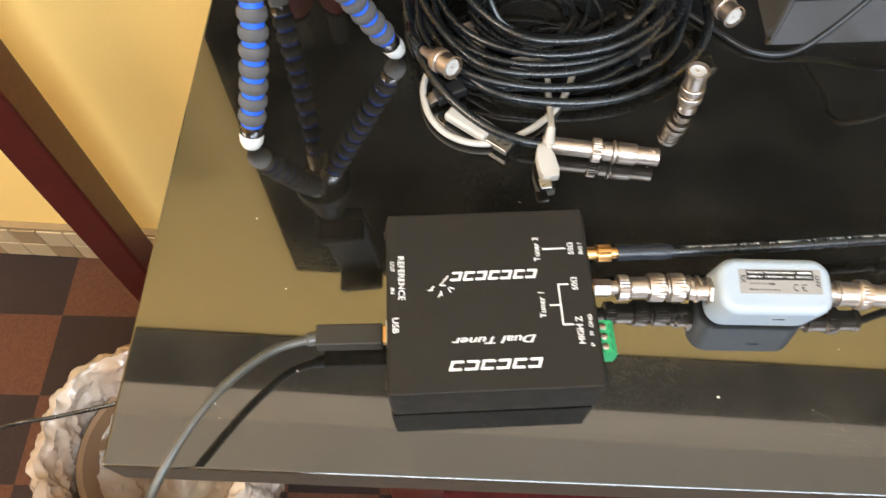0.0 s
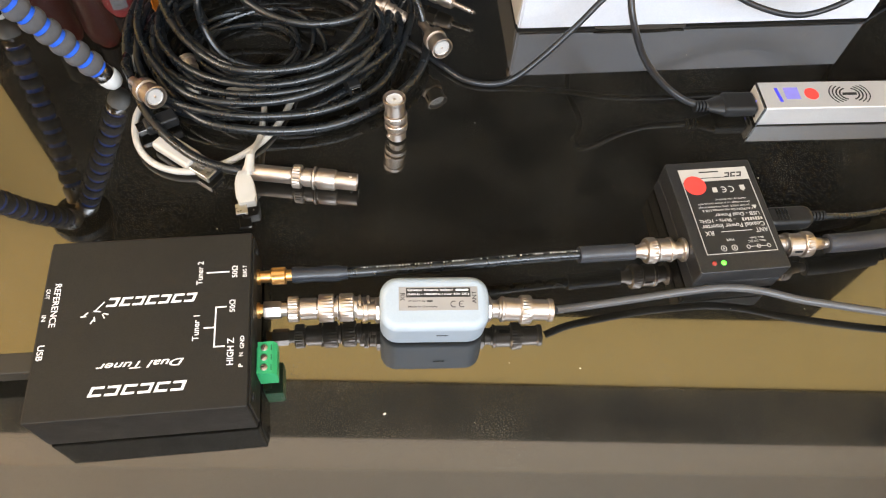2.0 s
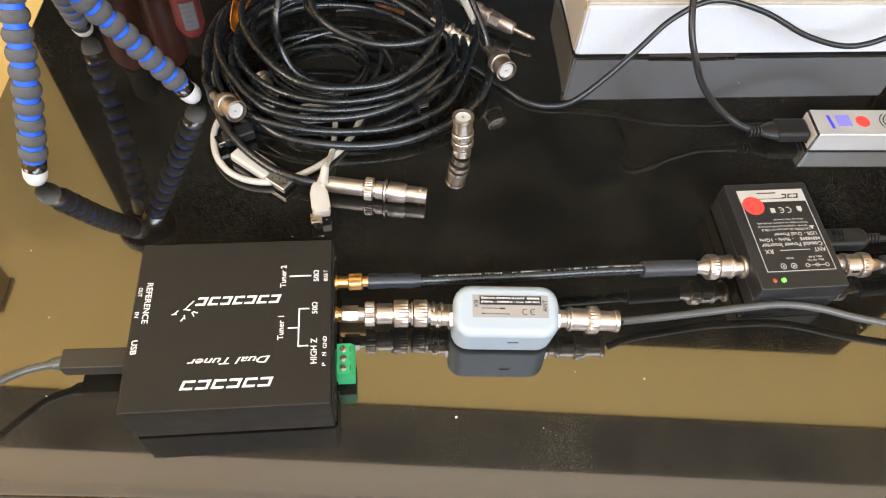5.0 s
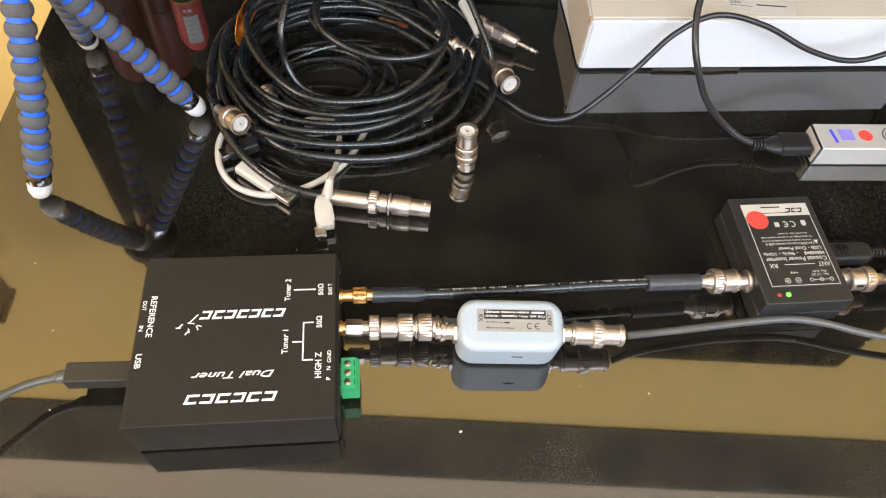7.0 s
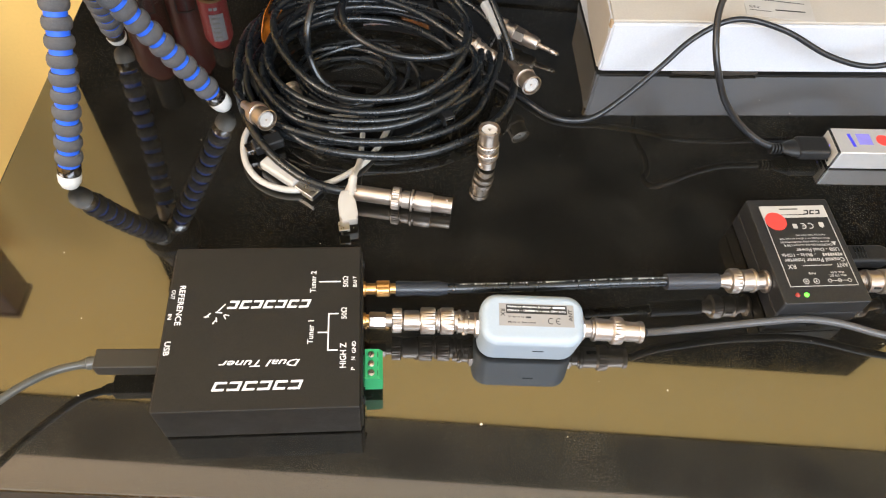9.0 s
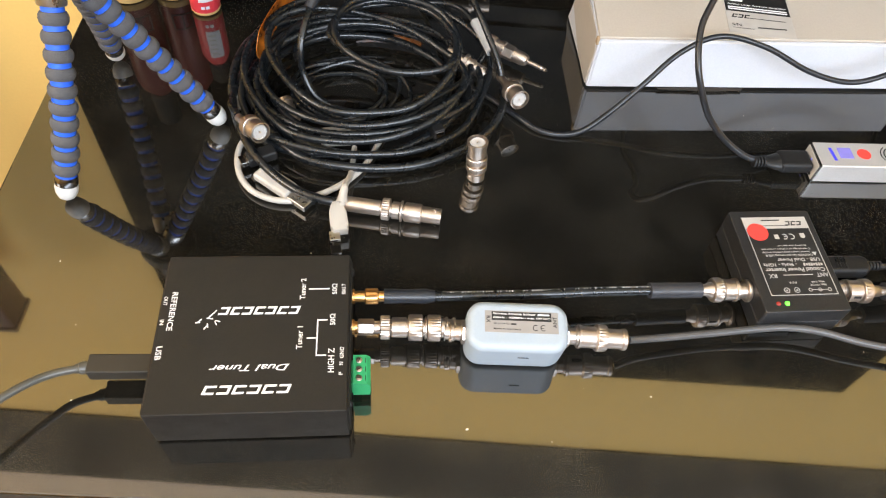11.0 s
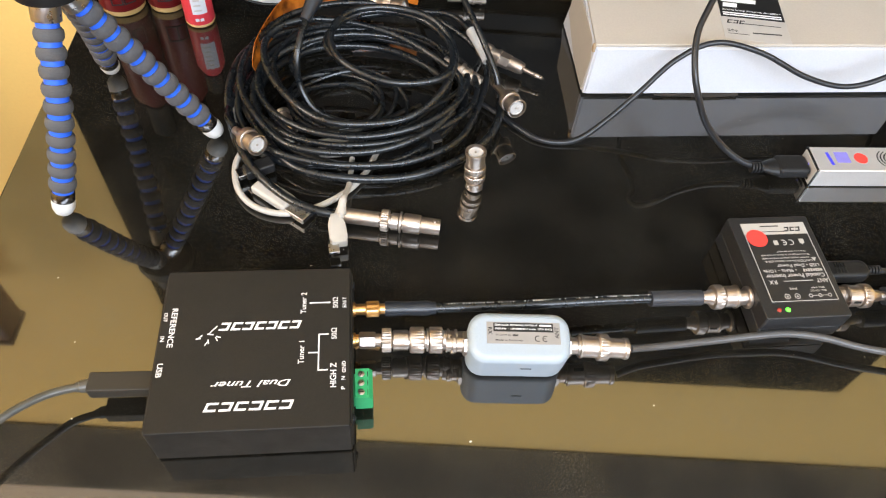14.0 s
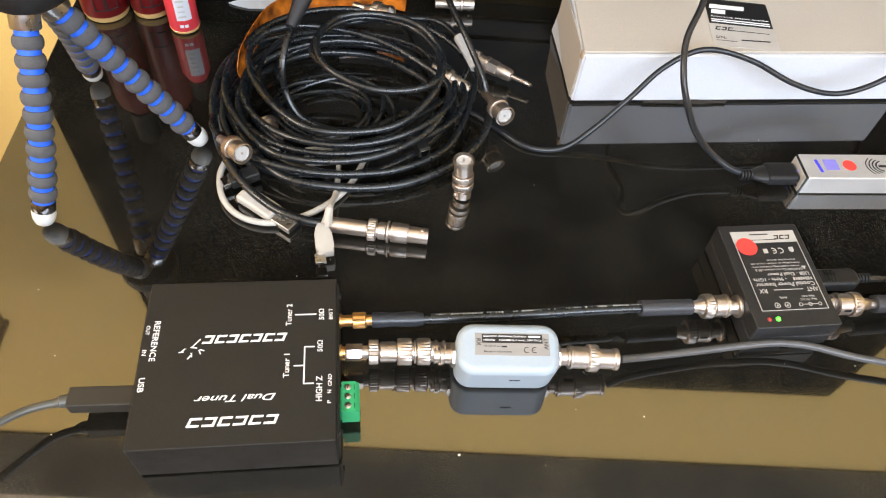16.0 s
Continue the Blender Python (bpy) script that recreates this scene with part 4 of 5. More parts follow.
part("lead", sweep(smooth_path([(0.3570, 0.3293, 0.0088), (0.3430, 0.3320, 0.0120), (0.3270, 0.3385, 0.0210), (0.3120, 0.3440, 0.0360), (0.3020, 0.3490, 0.0530), (0.2960, 0.3600, 0.0700),
                                (0.2985, 0.3800, 0.0850), (0.3110, 0.4010, 0.1000), (0.3200, 0.4300, 0.1150), (0.318, 0.47, 0.118), (0.34, 0.51, 0.10), (0.42, 0.52, 0.066), (0.52, 0.50, 0.052)], 8), 0.0022, 12), LEADJACKET, c5)
c6 = thing("thin_cable", "thin black cable arching over the front of the white carton", "cable")
part("lead", sweep(smooth_path([(0.1500, 0.4150, 0.0030), (0.1660, 0.4020, 0.0026), (0.1790, 0.3890, 0.0024), (0.1900, 0.3770, 0.0024), (0.2020, 0.3660, 0.0022), (0.2180, 0.3615, 0.0021), (0.2340, 0.3635, 0.0045), (0.2530, 0.3715, 0.0150), (0.2760, 0.3835, 0.0310), (0.3000, 0.3960, 0.0490), (0.3270, 0.4010, 0.0600),
                                (0.3600, 0.3950, 0.0560), (0.3950, 0.3850, 0.0430), (0.4250, 0.3800, 0.0380), (0.4500, 0.3810, 0.0440), (0.4750, 0.3880, 0.0560), (0.5100, 0.41, 0.062), (0.54, 0.45, 0.05), (0.57, 0.44, 0.0024), (0.62, 0.40, 0.0022)], 8), 0.0020, 12), LEADJACKET, c6)

# ---------------------------------------------------------------- white carton
CW, CD, CH = 0.2680, 0.0850, 0.0470
carton = thing("carton", "shallow white cardboard carton with a printed label on its lid", "box", pose(0.2455, 0.4135, 0, 0, 0, 0.2))
tray_bm = box(CW, CD, CH - 0.0045, 0.0006, 1)
for v in tray_bm.verts:                      # the left side leans in towards the back
    if v.co.x < 0 and v.co.z > 0.02:
        v.co.x += 0.006 * (v.co.y / CD + 0.5)
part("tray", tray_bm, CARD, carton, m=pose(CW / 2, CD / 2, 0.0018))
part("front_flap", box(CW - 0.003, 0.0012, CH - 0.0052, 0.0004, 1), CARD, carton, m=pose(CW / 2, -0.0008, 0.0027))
lid_bm = box(CW - 0.001, CD - 0.001, 0.0025, 0.0008, 2)
for v in lid_bm.verts:
    if v.co.x < 0:
        v.co.x += 0.007 * (v.co.y / CD + 0.5)
part("lid", lid_bm, CARDTOP, carton, "off-white lid, darker and warmer than the front", m=pose(CW / 2, CD / 2 + 0.001, CH - 0.0026))
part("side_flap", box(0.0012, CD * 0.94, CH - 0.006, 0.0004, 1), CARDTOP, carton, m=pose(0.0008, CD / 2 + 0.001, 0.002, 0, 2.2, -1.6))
part("lid_tab", box(0.0022, 0.004, 0.006, 0.0006, 1), KRAFT, carton, "raw brown card edge", m=pose(-0.0002, 0.002, CH - 0.0065))
# torn card along the bottom; its dark colour paints the shade there
torn = [(0.056, 0.0022), (0.066, 0.0012), (0.078, 0.0014), (0.088, 0.0003), (0.104, 0.0002), (0.114, 0.0008), (0.121, 0.0006), (0.124, 0.0018), (0.124, 0.0030), (0.117, 0.0027), (0.110, 0.0033), (0.098, 0.0038), (0.086, 0.0036), (0.074, 0.0030), (0.064, 0.0031), (0.056, 0.0027)]
part("torn_edge", plate(torn, 0.0012), SHADEDCARD, carton, "torn lower card edge, dark with painted shade", m=pose(0, -0.0017, -0.0002, 90, 0, 0), smooth=0)
cl = part("label", box(0.0500, 0.0580, 0.0003, 0.0001, 1), TAPE, carton, "black and clear printed label", m=pose(0.1290, 0.0335, CH, 0, 0, -9))
bar(cl, 0.0, 0.0130, 0.0003, 0.0490, 0.0310, 0, BLACKINK, name="print_field")
bar(cl, -0.0080, 0.0190, 0.0005, 0.0270, 0.0050, 0, INK, 0.2)
bar(cl, -0.0155, 0.0125, 0.0005, 0.0110, 0.0050, 0, INK, 0.2)
lettering("Active Loop Antenna Amplifier", cl, 0.0, 0.0060, 0.0005, 0.0450, 0.0024, 0, INK)
bar(cl, 0.0, 0.0025, 0.0005, 0.0450, 0.0012, 0, INK)
bar(cl, 0.0, 0.0001, 0.0005, 0.0450, 0.0012, 0, INK)
block_mark(cl, -0.0140, -0.0080, 0.0003, 0.0140, 0.0042, 0, BLACKINK, 3)
bar(cl, 0.0060, -0.0095, 0.0003, 0.0280, 0.0006, 0, BLACKINK, name="printed_line")
lettering("S/N:", cl, -0.0180, -0.0190, 0.0003, 0.0080, 0.0030, 0, BLACKINK)
bar(cl, 0.0080, -0.0195, 0.0003, 0.0220, 0.0012, 3, BLACKINK)
bar(cl, -0.0140, -0.0225, 0.0003, 0.0160, 0.0004, 0, BLACKINK, name="printed_line")


# ---------------------------------------------------------------- coiled cables
def coil(turns, start, end, seed, wob=0.004):
    """A loose coil. turns: (cx, cy, rx, ry, z in front, z behind) per turn, blended from one to the next; angles in degrees."""
    rnd = random.Random(seed)
    ph = [rnd.uniform(0, 6.28) for _ in range(4)]
    pts = []
    total = end - start
    n = int(total / 9)
    for i in range(n + 1):
        a = start + total * i / n
        f = (a - start) / 360.0
        k = min(int(f), len(turns) - 2)
        g = min(f - k, 1.0)
        g = g * g * (3 - 2 * g)
        cx, cy, rx, ry, zf, zb = [p + (q - p) * g for p, q in zip(turns[k], turns[k + 1])]
        t = radians(a)
        w = wob * (math.sin(1.37 * t + ph[0]) + 0.5 * math.sin(2.6 * t + ph[1]))
        x, y = cx + (rx + w) * math.cos(t), cy + (ry + w) * math.sin(t)
        z = (zf + zb) / 2 + (zb - zf) / 2 * math.sin(t) + 0.0022 * math.sin(1.9 * t + ph[2])
        pts.append(Vector((x, y, max(z, 0.0030))))
    return pts


k1 = thing("coaxial_cable", "thick black coaxial cable in a loose coil with nickel connectors", "cable", group="coiled cables")
k1p = smooth_path([(0.0620, 0.2942, 0.0078), (0.0480, 0.2972, 0.0082), (0.0290, 0.3070, 0.0090), (0.0070, 0.3300, 0.0100), (-0.0090, 0.3610, 0.0120), (-0.0160, 0.3940, 0.0150), (-0.0140, 0.4230, 0.0170), (-0.0040, 0.4440, 0.0190),
                   (0.0220, 0.4650, 0.0180), (0.0640, 0.4740, 0.0160), (0.1160, 0.4640, 0.0150), (0.1520, 0.4320, 0.0130), (0.1490, 0.3860, 0.0100), (0.1150, 0.3490, 0.0080), (0.0750, 0.3370, 0.0060), (0.0300, 0.3520, 0.0060), (0.0050, 0.3850, 0.0080),
                   (0.0090, 0.4260, 0.0100), (0.0450, 0.4560, 0.0100), (0.1000, 0.4560, 0.0080), (0.1400, 0.4220, 0.0060), (0.1300, 0.3780, 0.0040)], 8)
part("jacket", sweep(k1p, 0.0029, 12), CABLE, k1)
long_m = along((0.0560, 0.2952, 0.0078), (0.1255, 0.2822, 0.0078))
lb = part("straight_jack", lathe([(0.0044, 0.004), (0.0050, 0.0050), (0.0050, 0.0320), (0.0042, 0.0322), (0.0042, 0.0345)], 28), BRIGHTNICKEL, k1, m=long_m)
part("knurled_ring", lathe([(0.0042, 0.0328), (0.0066, 0.0331), (0.0070, 0.0336), (0.0070, 0.0378), (0.0066, 0.0383), (0.0046, 0.0385), (0.0046, 0.0396), (0.0056, 0.0399), (0.0056, 0.0444), (0.0046, 0.0447), (0.0070, 0.0453), (0.0070, 0.0464), (0.0046, 0.0466)], 60, knurl=(2, 3)), BRIGHTNICKEL, lb)
part("knurled_barrel", lathe([(0.0046, 0.0464), (0.0046, 0.0476), (0.0060, 0.0478), (0.0062, 0.0482), (0.0062, 0.0580), (0.0058, 0.0586), (0.0048, 0.0588)], 64, knurl=(3, 4)), BRIGHTNICKEL, lb)
part("socket", lathe([(0.0050, 0.0585), (0.0052, 0.0590), (0.0052, 0.0712), (0.0042, 0.0712), (0.0040, 0.0640), (0, 0.0640)], 28), NICKEL, lb)
for s in (-1, 1):
    part("lug", lathe([(0.0010, 0), (0.0010, 0.0018), (0, 0.0019)], 10), BRIGHTNICKEL, lb, m=pose(0, 0.0048 * s, 0.0675, -90 * s))

k9 = thing("coaxial_cable", "black coaxial cable with a pale printed tag under the coil", "cable", group="coiled cables")
part("jacket", sweep(smooth_path([(0.0600, 0.4700, 0.0040), (0.0150, 0.4560, 0.0045), (-0.0080, 0.4330, 0.0050), (-0.0140, 0.4100, 0.0052), (-0.0138, 0.3920, 0.0052), (-0.0100, 0.3760, 0.0046), (0.0020, 0.3580, 0.0036), (0.0250, 0.3440, 0.0030), (0.0600, 0.3400, 0.0030)], 8), 0.0026, 12), CABLE, k9)
part("tag", sweep(smooth_path([(-0.0108, 0.3785, 0.0052), (-0.0138, 0.3920, 0.0052), (-0.0142, 0.4080, 0.0052)], 6), 0.0040, 14), PALESLEEVE, k9, "pale printed cable tag")
for f in range(5):
    part("printed_bar", box(0.0018 + 0.0006 * (f % 3), 0.0005, 0.0003), BLACKINK, k9, m=pose(-0.0140, 0.3925 + 0.0026 * f, 0.0091))

k2 = thing("coaxial_cable", "black coaxial cable coiled with an open bayonet plug", "cable", group="coiled cables")
part("jacket", sweep(smooth_path([(0.0700, 0.4680, 0.0050), (0.0250, 0.4560, 0.0060), (-0.0040, 0.4250, 0.0090), (-0.0135, 0.3940, 0.0130), (-0.0140, 0.3750, 0.0175), (-0.0080, 0.3605, 0.0192)], 8), 0.0026, 12), CABLE, k2)
bnc_plug(k2, along((-0.0075, 0.3590, 0.0195), (0.0095, 0.3390, 0.0255)), sleeve=0.005)

kb = thing("coaxial_cable", "thick black coaxial cable wound in big loose rings on top", "cable", group="coiled cables")
kbp = [(0.0650, 0.3920, 0.0490), (0.0540, 0.4110, 0.0500), (0.0650, 0.4350, 0.0510), (0.0910, 0.4450, 0.0520), (0.1230, 0.4340, 0.0520), (0.1400, 0.4060, 0.0510), (0.1350, 0.3790, 0.0500), (0.1100, 0.3715, 0.0490), (0.0840, 0.3770, 0.0495),
       (0.0620, 0.3940, 0.0530), (0.0580, 0.4170, 0.0560), (0.0720, 0.4370, 0.0575), (0.1010, 0.4410, 0.0575), (0.1310, 0.4290, 0.0550), (0.1430, 0.4020, 0.0480), (0.1330, 0.3740, 0.0420), (0.1120, 0.3550, 0.0360), (0.0840, 0.3490, 0.0340),
       (0.0520, 0.3530, 0.0340), (0.0270, 0.3750, 0.0360), (0.0120, 0.4040, 0.0390), (0.0130, 0.4290, 0.0420), (0.0330, 0.4440, 0.0440), (0.0650, 0.4450, 0.0430), (0.1010, 0.4340, 0.0400), (0.1290, 0.4150, 0.0360), (0.1480, 0.3930, 0.0310)]
kbp += [(0.1320, 0.3590, 0.0260), (0.1000, 0.3400, 0.0225), (0.0650, 0.3350, 0.0215), (0.0290, 0.3430, 0.0215), (0.0060, 0.3690, 0.0230), (-0.0070, 0.4000, 0.0250), (-0.0020, 0.4330, 0.0280), (0.0220, 0.4670, 0.0300), (0.0640, 0.4830, 0.0310), (0.1160, 0.4800, 0.0280),
        (0.1560, 0.4520, 0.0240), (0.1700, 0.4190, 0.0190), (0.1560, 0.3740, 0.0150), (0.1400, 0.3500, 0.0135), (0.1100, 0.3350, 0.0130), (0.0820, 0.3310, 0.0135), (0.0500, 0.3330, 0.0140), (0.0180, 0.3440, 0.0150), (-0.0040, 0.3690, 0.0140), (-0.0090, 0.4000, 0.0160), (0.0000, 0.4360, 0.0180), (0.0350, 0.4720, 0.0140), (0.0950, 0.4860, 0.0080)]
part("jacket", sweep(smooth_path(kbp, 7), 0.0024, 12), CABLE, kb)

k3 = thing("coaxial_cable", "black coaxial cable with pale sleeve and nickel bayonet plug", "cable", group="coiled cables")
k3p = smooth_path([(0.0320, 0.4160, 0.0120), (0.0260, 0.4360, 0.0160), (0.0430, 0.4500, 0.0200), (0.0750, 0.4550, 0.0220), (0.1090, 0.4470, 0.0210), (0.1360, 0.4330, 0.0180), (0.1510, 0.4060, 0.0140), (0.1280, 0.3670, 0.0130), (0.0950, 0.3500, 0.0130),
                   (0.0610, 0.3480, 0.0130), (0.0280, 0.3630, 0.0135), (0.0080, 0.3950, 0.0160), (0.0090, 0.4280, 0.0200), (0.0360, 0.4600, 0.0240), (0.0860, 0.4740, 0.0270), (0.1300, 0.4740, 0.0300), (0.1500, 0.4660, 0.0310), (0.1630, 0.4420, 0.0300), (0.1720, 0.4180, 0.0250), (0.1755, 0.4015, 0.0195)], 8)
part("jacket", sweep(k3p, 0.0021, 12), CABLE, k3)
part("sleeve", sweep(smooth_path([(0.1600, 0.4500, 0.0315), (0.1650, 0.4370, 0.0295), (0.1705, 0.4220, 0.0260)], 6), 0.0040, 14), PALESLEEVE, k3, "pale grey sleeve")
bnc_plug(k3, along((0.1752, 0.4030, 0.0195), (0.1855, 0.3720, 0.0255)), sleeve=0.011)

k8 = thing("coaxial_cable", "black coaxial cable lying in rings between the thicker cables", "cable", group="coiled cables")
part("jacket", sweep(coil([(0.079, 0.399, 0.076, 0.052, 0.0165, 0.026), (0.082, 0.401, 0.080, 0.060, 0.0195, 0.022), (0.080, 0.403, 0.071, 0.054, 0.0280, 0.030)], 60, 60 + 660, 12, 0.002), 0.0023, 11), CABLE, k8)

k4 = thing("thin_cable", "thin black cable wound in small loops on the table", "cable", group="coiled cables")
part("lead", sweep(coil([(0.060, 0.400, 0.026, 0.022, 0.003, 0.004), (0.062, 0.400, 0.030, 0.024, 0.004, 0.005), (0.060, 0.402, 0.034, 0.028, 0.006, 0.007), (0.063, 0.401, 0.038, 0.030, 0.004, 0.008), (0.066, 0.400, 0.044, 0.034, 0.005, 0.009), (0.070, 0.400, 0.050, 0.040, 0.004, 0.012)], 0, 360 * 4.2, 31, 0.003), 0.0016, 9), CABLE, k4)
k5 = thing("coaxial_cable", "thin black coaxial cable coiled under the thicker cables", "cable", group="coiled cables")
k5p = smooth_path([(0.0490, 0.3590, 0.0180), (0.0840, 0.3555, 0.0180), (0.1160, 0.3690, 0.0190), (0.1420, 0.4050, 0.0210), (0.1320, 0.4430, 0.0250), (0.0860, 0.4590, 0.0280), (0.0390, 0.4560, 0.0280), (0.0160, 0.4260, 0.0260), (0.0250, 0.3910, 0.0240), (0.0570, 0.3640, 0.0230),
                   (0.1000, 0.3620, 0.0240), (0.1380, 0.3850, 0.0230), (0.1600, 0.4180, 0.0180), (0.1680, 0.4380, 0.0130), (0.1740, 0.4500, 0.0118)], 8)
part("jacket", sweep(k5p, 0.0018, 10), CABLE, k5)
pm = along((0.1720, 0.4520, 0.0115), (0.2155, 0.4230, 0.0080))
pb = part("adapter_body", lathe([(0.0050, 0), (0.0066, 0.0008), (0.0066, 0.0060), (0.0054, 0.0068), (0.0054, 0.0120), (0.0064, 0.0124), (0.0064, 0.0150), (0.0050, 0.0155)], 40, knurl=(1, 2)), NICKEL, k5, m=pm)
part("hex_collar", lathe([(0.0056, 0.0150), (0.0060, 0.0154), (0.0060, 0.0230), (0.0054, 0.0235)], 6), NICKEL, pb)
part("neck", lathe([(0.0050, 0.0230), (0.0052, 0.0300), (0.0044, 0.0345), (0.0032, 0.0355)], 24), NICKEL, pb)
part("jack_tip", lathe([(0.0018, 0.0350), (0.0018, 0.0440), (0.0013, 0.0446), (0.0018, 0.0455), (0.0017, 0.0480), (0.0012, 0.0488), (0.0017, 0.0505), (0.0, 0.0530)], 18), NICKEL, pb, "nickel stereo plug tip")

k6 = thing("power_lead", "black power lead with a tapered moulded boot in the coil", "cable", group="coiled cables")
part("lead", sweep(smooth_path([(0.0430, 0.4300, 0.0620), (0.0370, 0.4100, 0.0550), (0.0340, 0.3990, 0.0440), (0.0350, 0.3940, 0.0280), (0.0440, 0.3850, 0.0140), (0.0640, 0.3780, 0.0080), (0.0900, 0.3820, 0.0045), (0.12, 0.40, 0.0035)], 8), 0.0024, 10), CABLE, k6)
part("moulded_boot", sweep(smooth_path([(0.0400, 0.4230, 0.0600), (0.0480, 0.4400, 0.0690), (0.0560, 0.4600, 0.0800), (0.064, 0.485, 0.088)], 6), 0.0072, 16, lambda f: 0.50 + 0.45 * min(1.0, f * 2.2)), HEATSHRINK, k6, "dark grey moulded boot")

k7 = thing("coaxial_cable", "black coaxial cable rising behind the coil beside the carton", "cable", group="coiled cables")
part("jacket", sweep(smooth_path([(0.1780, 0.3960, 0.0120), (0.1740, 0.4060, 0.0280), (0.1640, 0.4280, 0.0440), (0.1540, 0.4560, 0.0530), (0.1480, 0.4800, 0.0560), (0.1420, 0.5100, 0.0500), (0.12, 0.545, 0.02), (0.09, 0.555, 0.004)], 8), 0.0023, 12), CABLE, k7)
part("jacket_tail", sweep(smooth_path([(0.1780, 0.3960, 0.0120), (0.1760, 0.3800, 0.0110), (0.1660, 0.3600, 0.0095), (0.1480, 0.3440, 0.0080), (0.1360, 0.3370, 0.0070), (0.1140, 0.3280, 0.0066), (0.0890, 0.3245, 0.0068), (0.0620, 0.3262, 0.0072),
                                      (0.0410, 0.3310, 0.0076), (0.0270, 0.3400, 0.0080), (0.0140, 0.3560, 0.0090), (0.0020, 0.3760, 0.0100), (-0.0060, 0.4000, 0.0110), (0.0020, 0.4300, 0.0110), (0.0260, 0.4600, 0.0080), (0.0600, 0.4760, 0.0040), (0.1000, 0.4760, 0.0034)], 8), 0.0029, 12), CABLE, k7)


def loose_bnc(name, label, p, q, kind):
    t = thing(name, label, "connector", along(p, q))
    if kind == "male":
        bnc_plug(t, Matrix(), sleeve=0.010)
    else:
        bnc_jack(t, Matrix(), 0.018, nut=False)
        if kind == "female":
            part("crimp_sleeve", lathe([(0.0036, -0.014), (0.0038, 0.0), (0.0044, 0.001)], 20), NICKEL, t)
    return t


loose_bnc("coaxial_plug", "nickel bayonet plug lying behind the coiled cables", (0.083, 0.4900, 0.0300), (0.1050, 0.4760, 0.0330), "male")
loose_bnc("coaxial_plug", "nickel cable connector tucked inside the coil", (0.0200, 0.3850, 0.0100), (0.0290, 0.3680, 0.0060), "short")
loose_bnc("coaxial_plug", "nickel cable connector under the cable bundle", (0.1500, 0.4190, 0.0200), (0.1740, 0.4040, 0.0130), "female")
loose_bnc("coaxial_plug", "nickel connector lying on the table behind the coil", (0.1640, 0.5240, 0.0080), (0.1980, 0.5230, 0.0080), "female")

# upright double bayonet barrel
bb = thing("coaxial_adapter", "nickel double bayonet barrel standing upright on the table", "coaxial adapter", pose(0.1528, 0.3215, 0.0007, -7, 0, 25))
part("barrel", lathe([(0.0050, 0.0), (0.0058, 0.0005), (0.0058, 0.0060), (0.0046, 0.0063), (0.0046, 0.0100), (0.0044, 0.0250), (0.0050, 0.0270)], 32), NICKEL, bb)
part("lower_ring", lathe([(0.0046, 0.0085), (0.0068, 0.0088), (0.0070, 0.0092), (0.0070, 0.0126), (0.0067, 0.0130), (0.0044, 0.0131)], 56, knurl=(2, 3)), NICKEL, bb)
part("upper_ring", lathe([(0.0044, 0.0152), (0.0068, 0.0156), (0.0070, 0.0164), (0.0070, 0.0196), (0.0067, 0.0200), (0.0052, 0.0201), (0.0052, 0.0210), (0.0062, 0.0212), (0.0062, 0.0290), (0.0068, 0.0294), (0.0070, 0.0300), (0.0070, 0.0322), (0.0064, 0.0324), (0.0062, 0.0275), (0, 0.0274)], 56, knurl=(2, 3)), NICKEL, bb)
part("insulator", lathe([(0.0050, 0.0275), (0.0050, 0.0313), (0.0047, 0.0316), (0.0044, 0.0312), (0.0012, 0.0308), (0, 0.0308)], 24), PTFE, bb)
part("centre_pin", lathe([(0.0007, 0.0305), (0.0007, 0.0316), (0, 0.0319)], 10), NICKEL, bb)
for a in (0, 180):
    part("lug", lathe([(0.0011, 0), (0.0011, 0.0016), (0, 0.0017)], 10), NICKEL, bb, m=pose(0, 0, 0.0035, 0, 0, a) @ pose(0.0052, 0, 0, 0, 90, 0))

# white USB lead
w1 = thing("usb_lead", "white USB lead with micro plug curled in front of the coil", "cable")
part("lead", sweep(smooth_path([(0.0300, 0.3600, 0.0060), (0.0050, 0.3650, 0.0055), (-0.0070, 0.3470, 0.0045), (-0.0065, 0.3260, 0.0040), (0.0020, 0.3100, 0.0036), (0.0160, 0.3010, 0.0036), (0.0330, 0.2995, 0.0036), (0.0520, 0.3065, 0.0036), (0.0690, 0.3200, 0.0030), (0.0800, 0.3360, 0.0026), (0.0900, 0.3600, 0.0026)], 8), 0.0021, 12), CREAMPLASTIC, w1)
part("lead_end", sweep(smooth_path([(0.0700, 0.3480, 0.0026), (0.0690, 0.3330, 0.0028), (0.0680, 0.3200, 0.0060), (0.0660, 0.3070, 0.0130), (0.0648, 0.2990, 0.0160), (0.0630, 0.2890, 0.0110)], 8), 0.0019, 12), CREAMPLASTIC, w1)
part("strain_relief", lathe([(0.0024, 0), (0.0030, 0.007), (0.0040, 0.010)], 14), CREAMPLASTIC, w1, m=along((0.0648, 0.2995, 0.0172), (0.0622, 0.2880, 0.0092)))
micro = plate([(-0.0026, 0.0120), (0.0026, 0.0120), (0.0040, 0.0085), (0.0055, 0.0040), (0.0057, -0.0050), (0.0050, -0.0058), (0.0048, -0.0102), (-0.0048, -0.0102), (-0.0050, -0.0058), (-0.0057, -0.0050), (-0.0055, 0.0040), (-0.0040, 0.0085)], 0.0066)
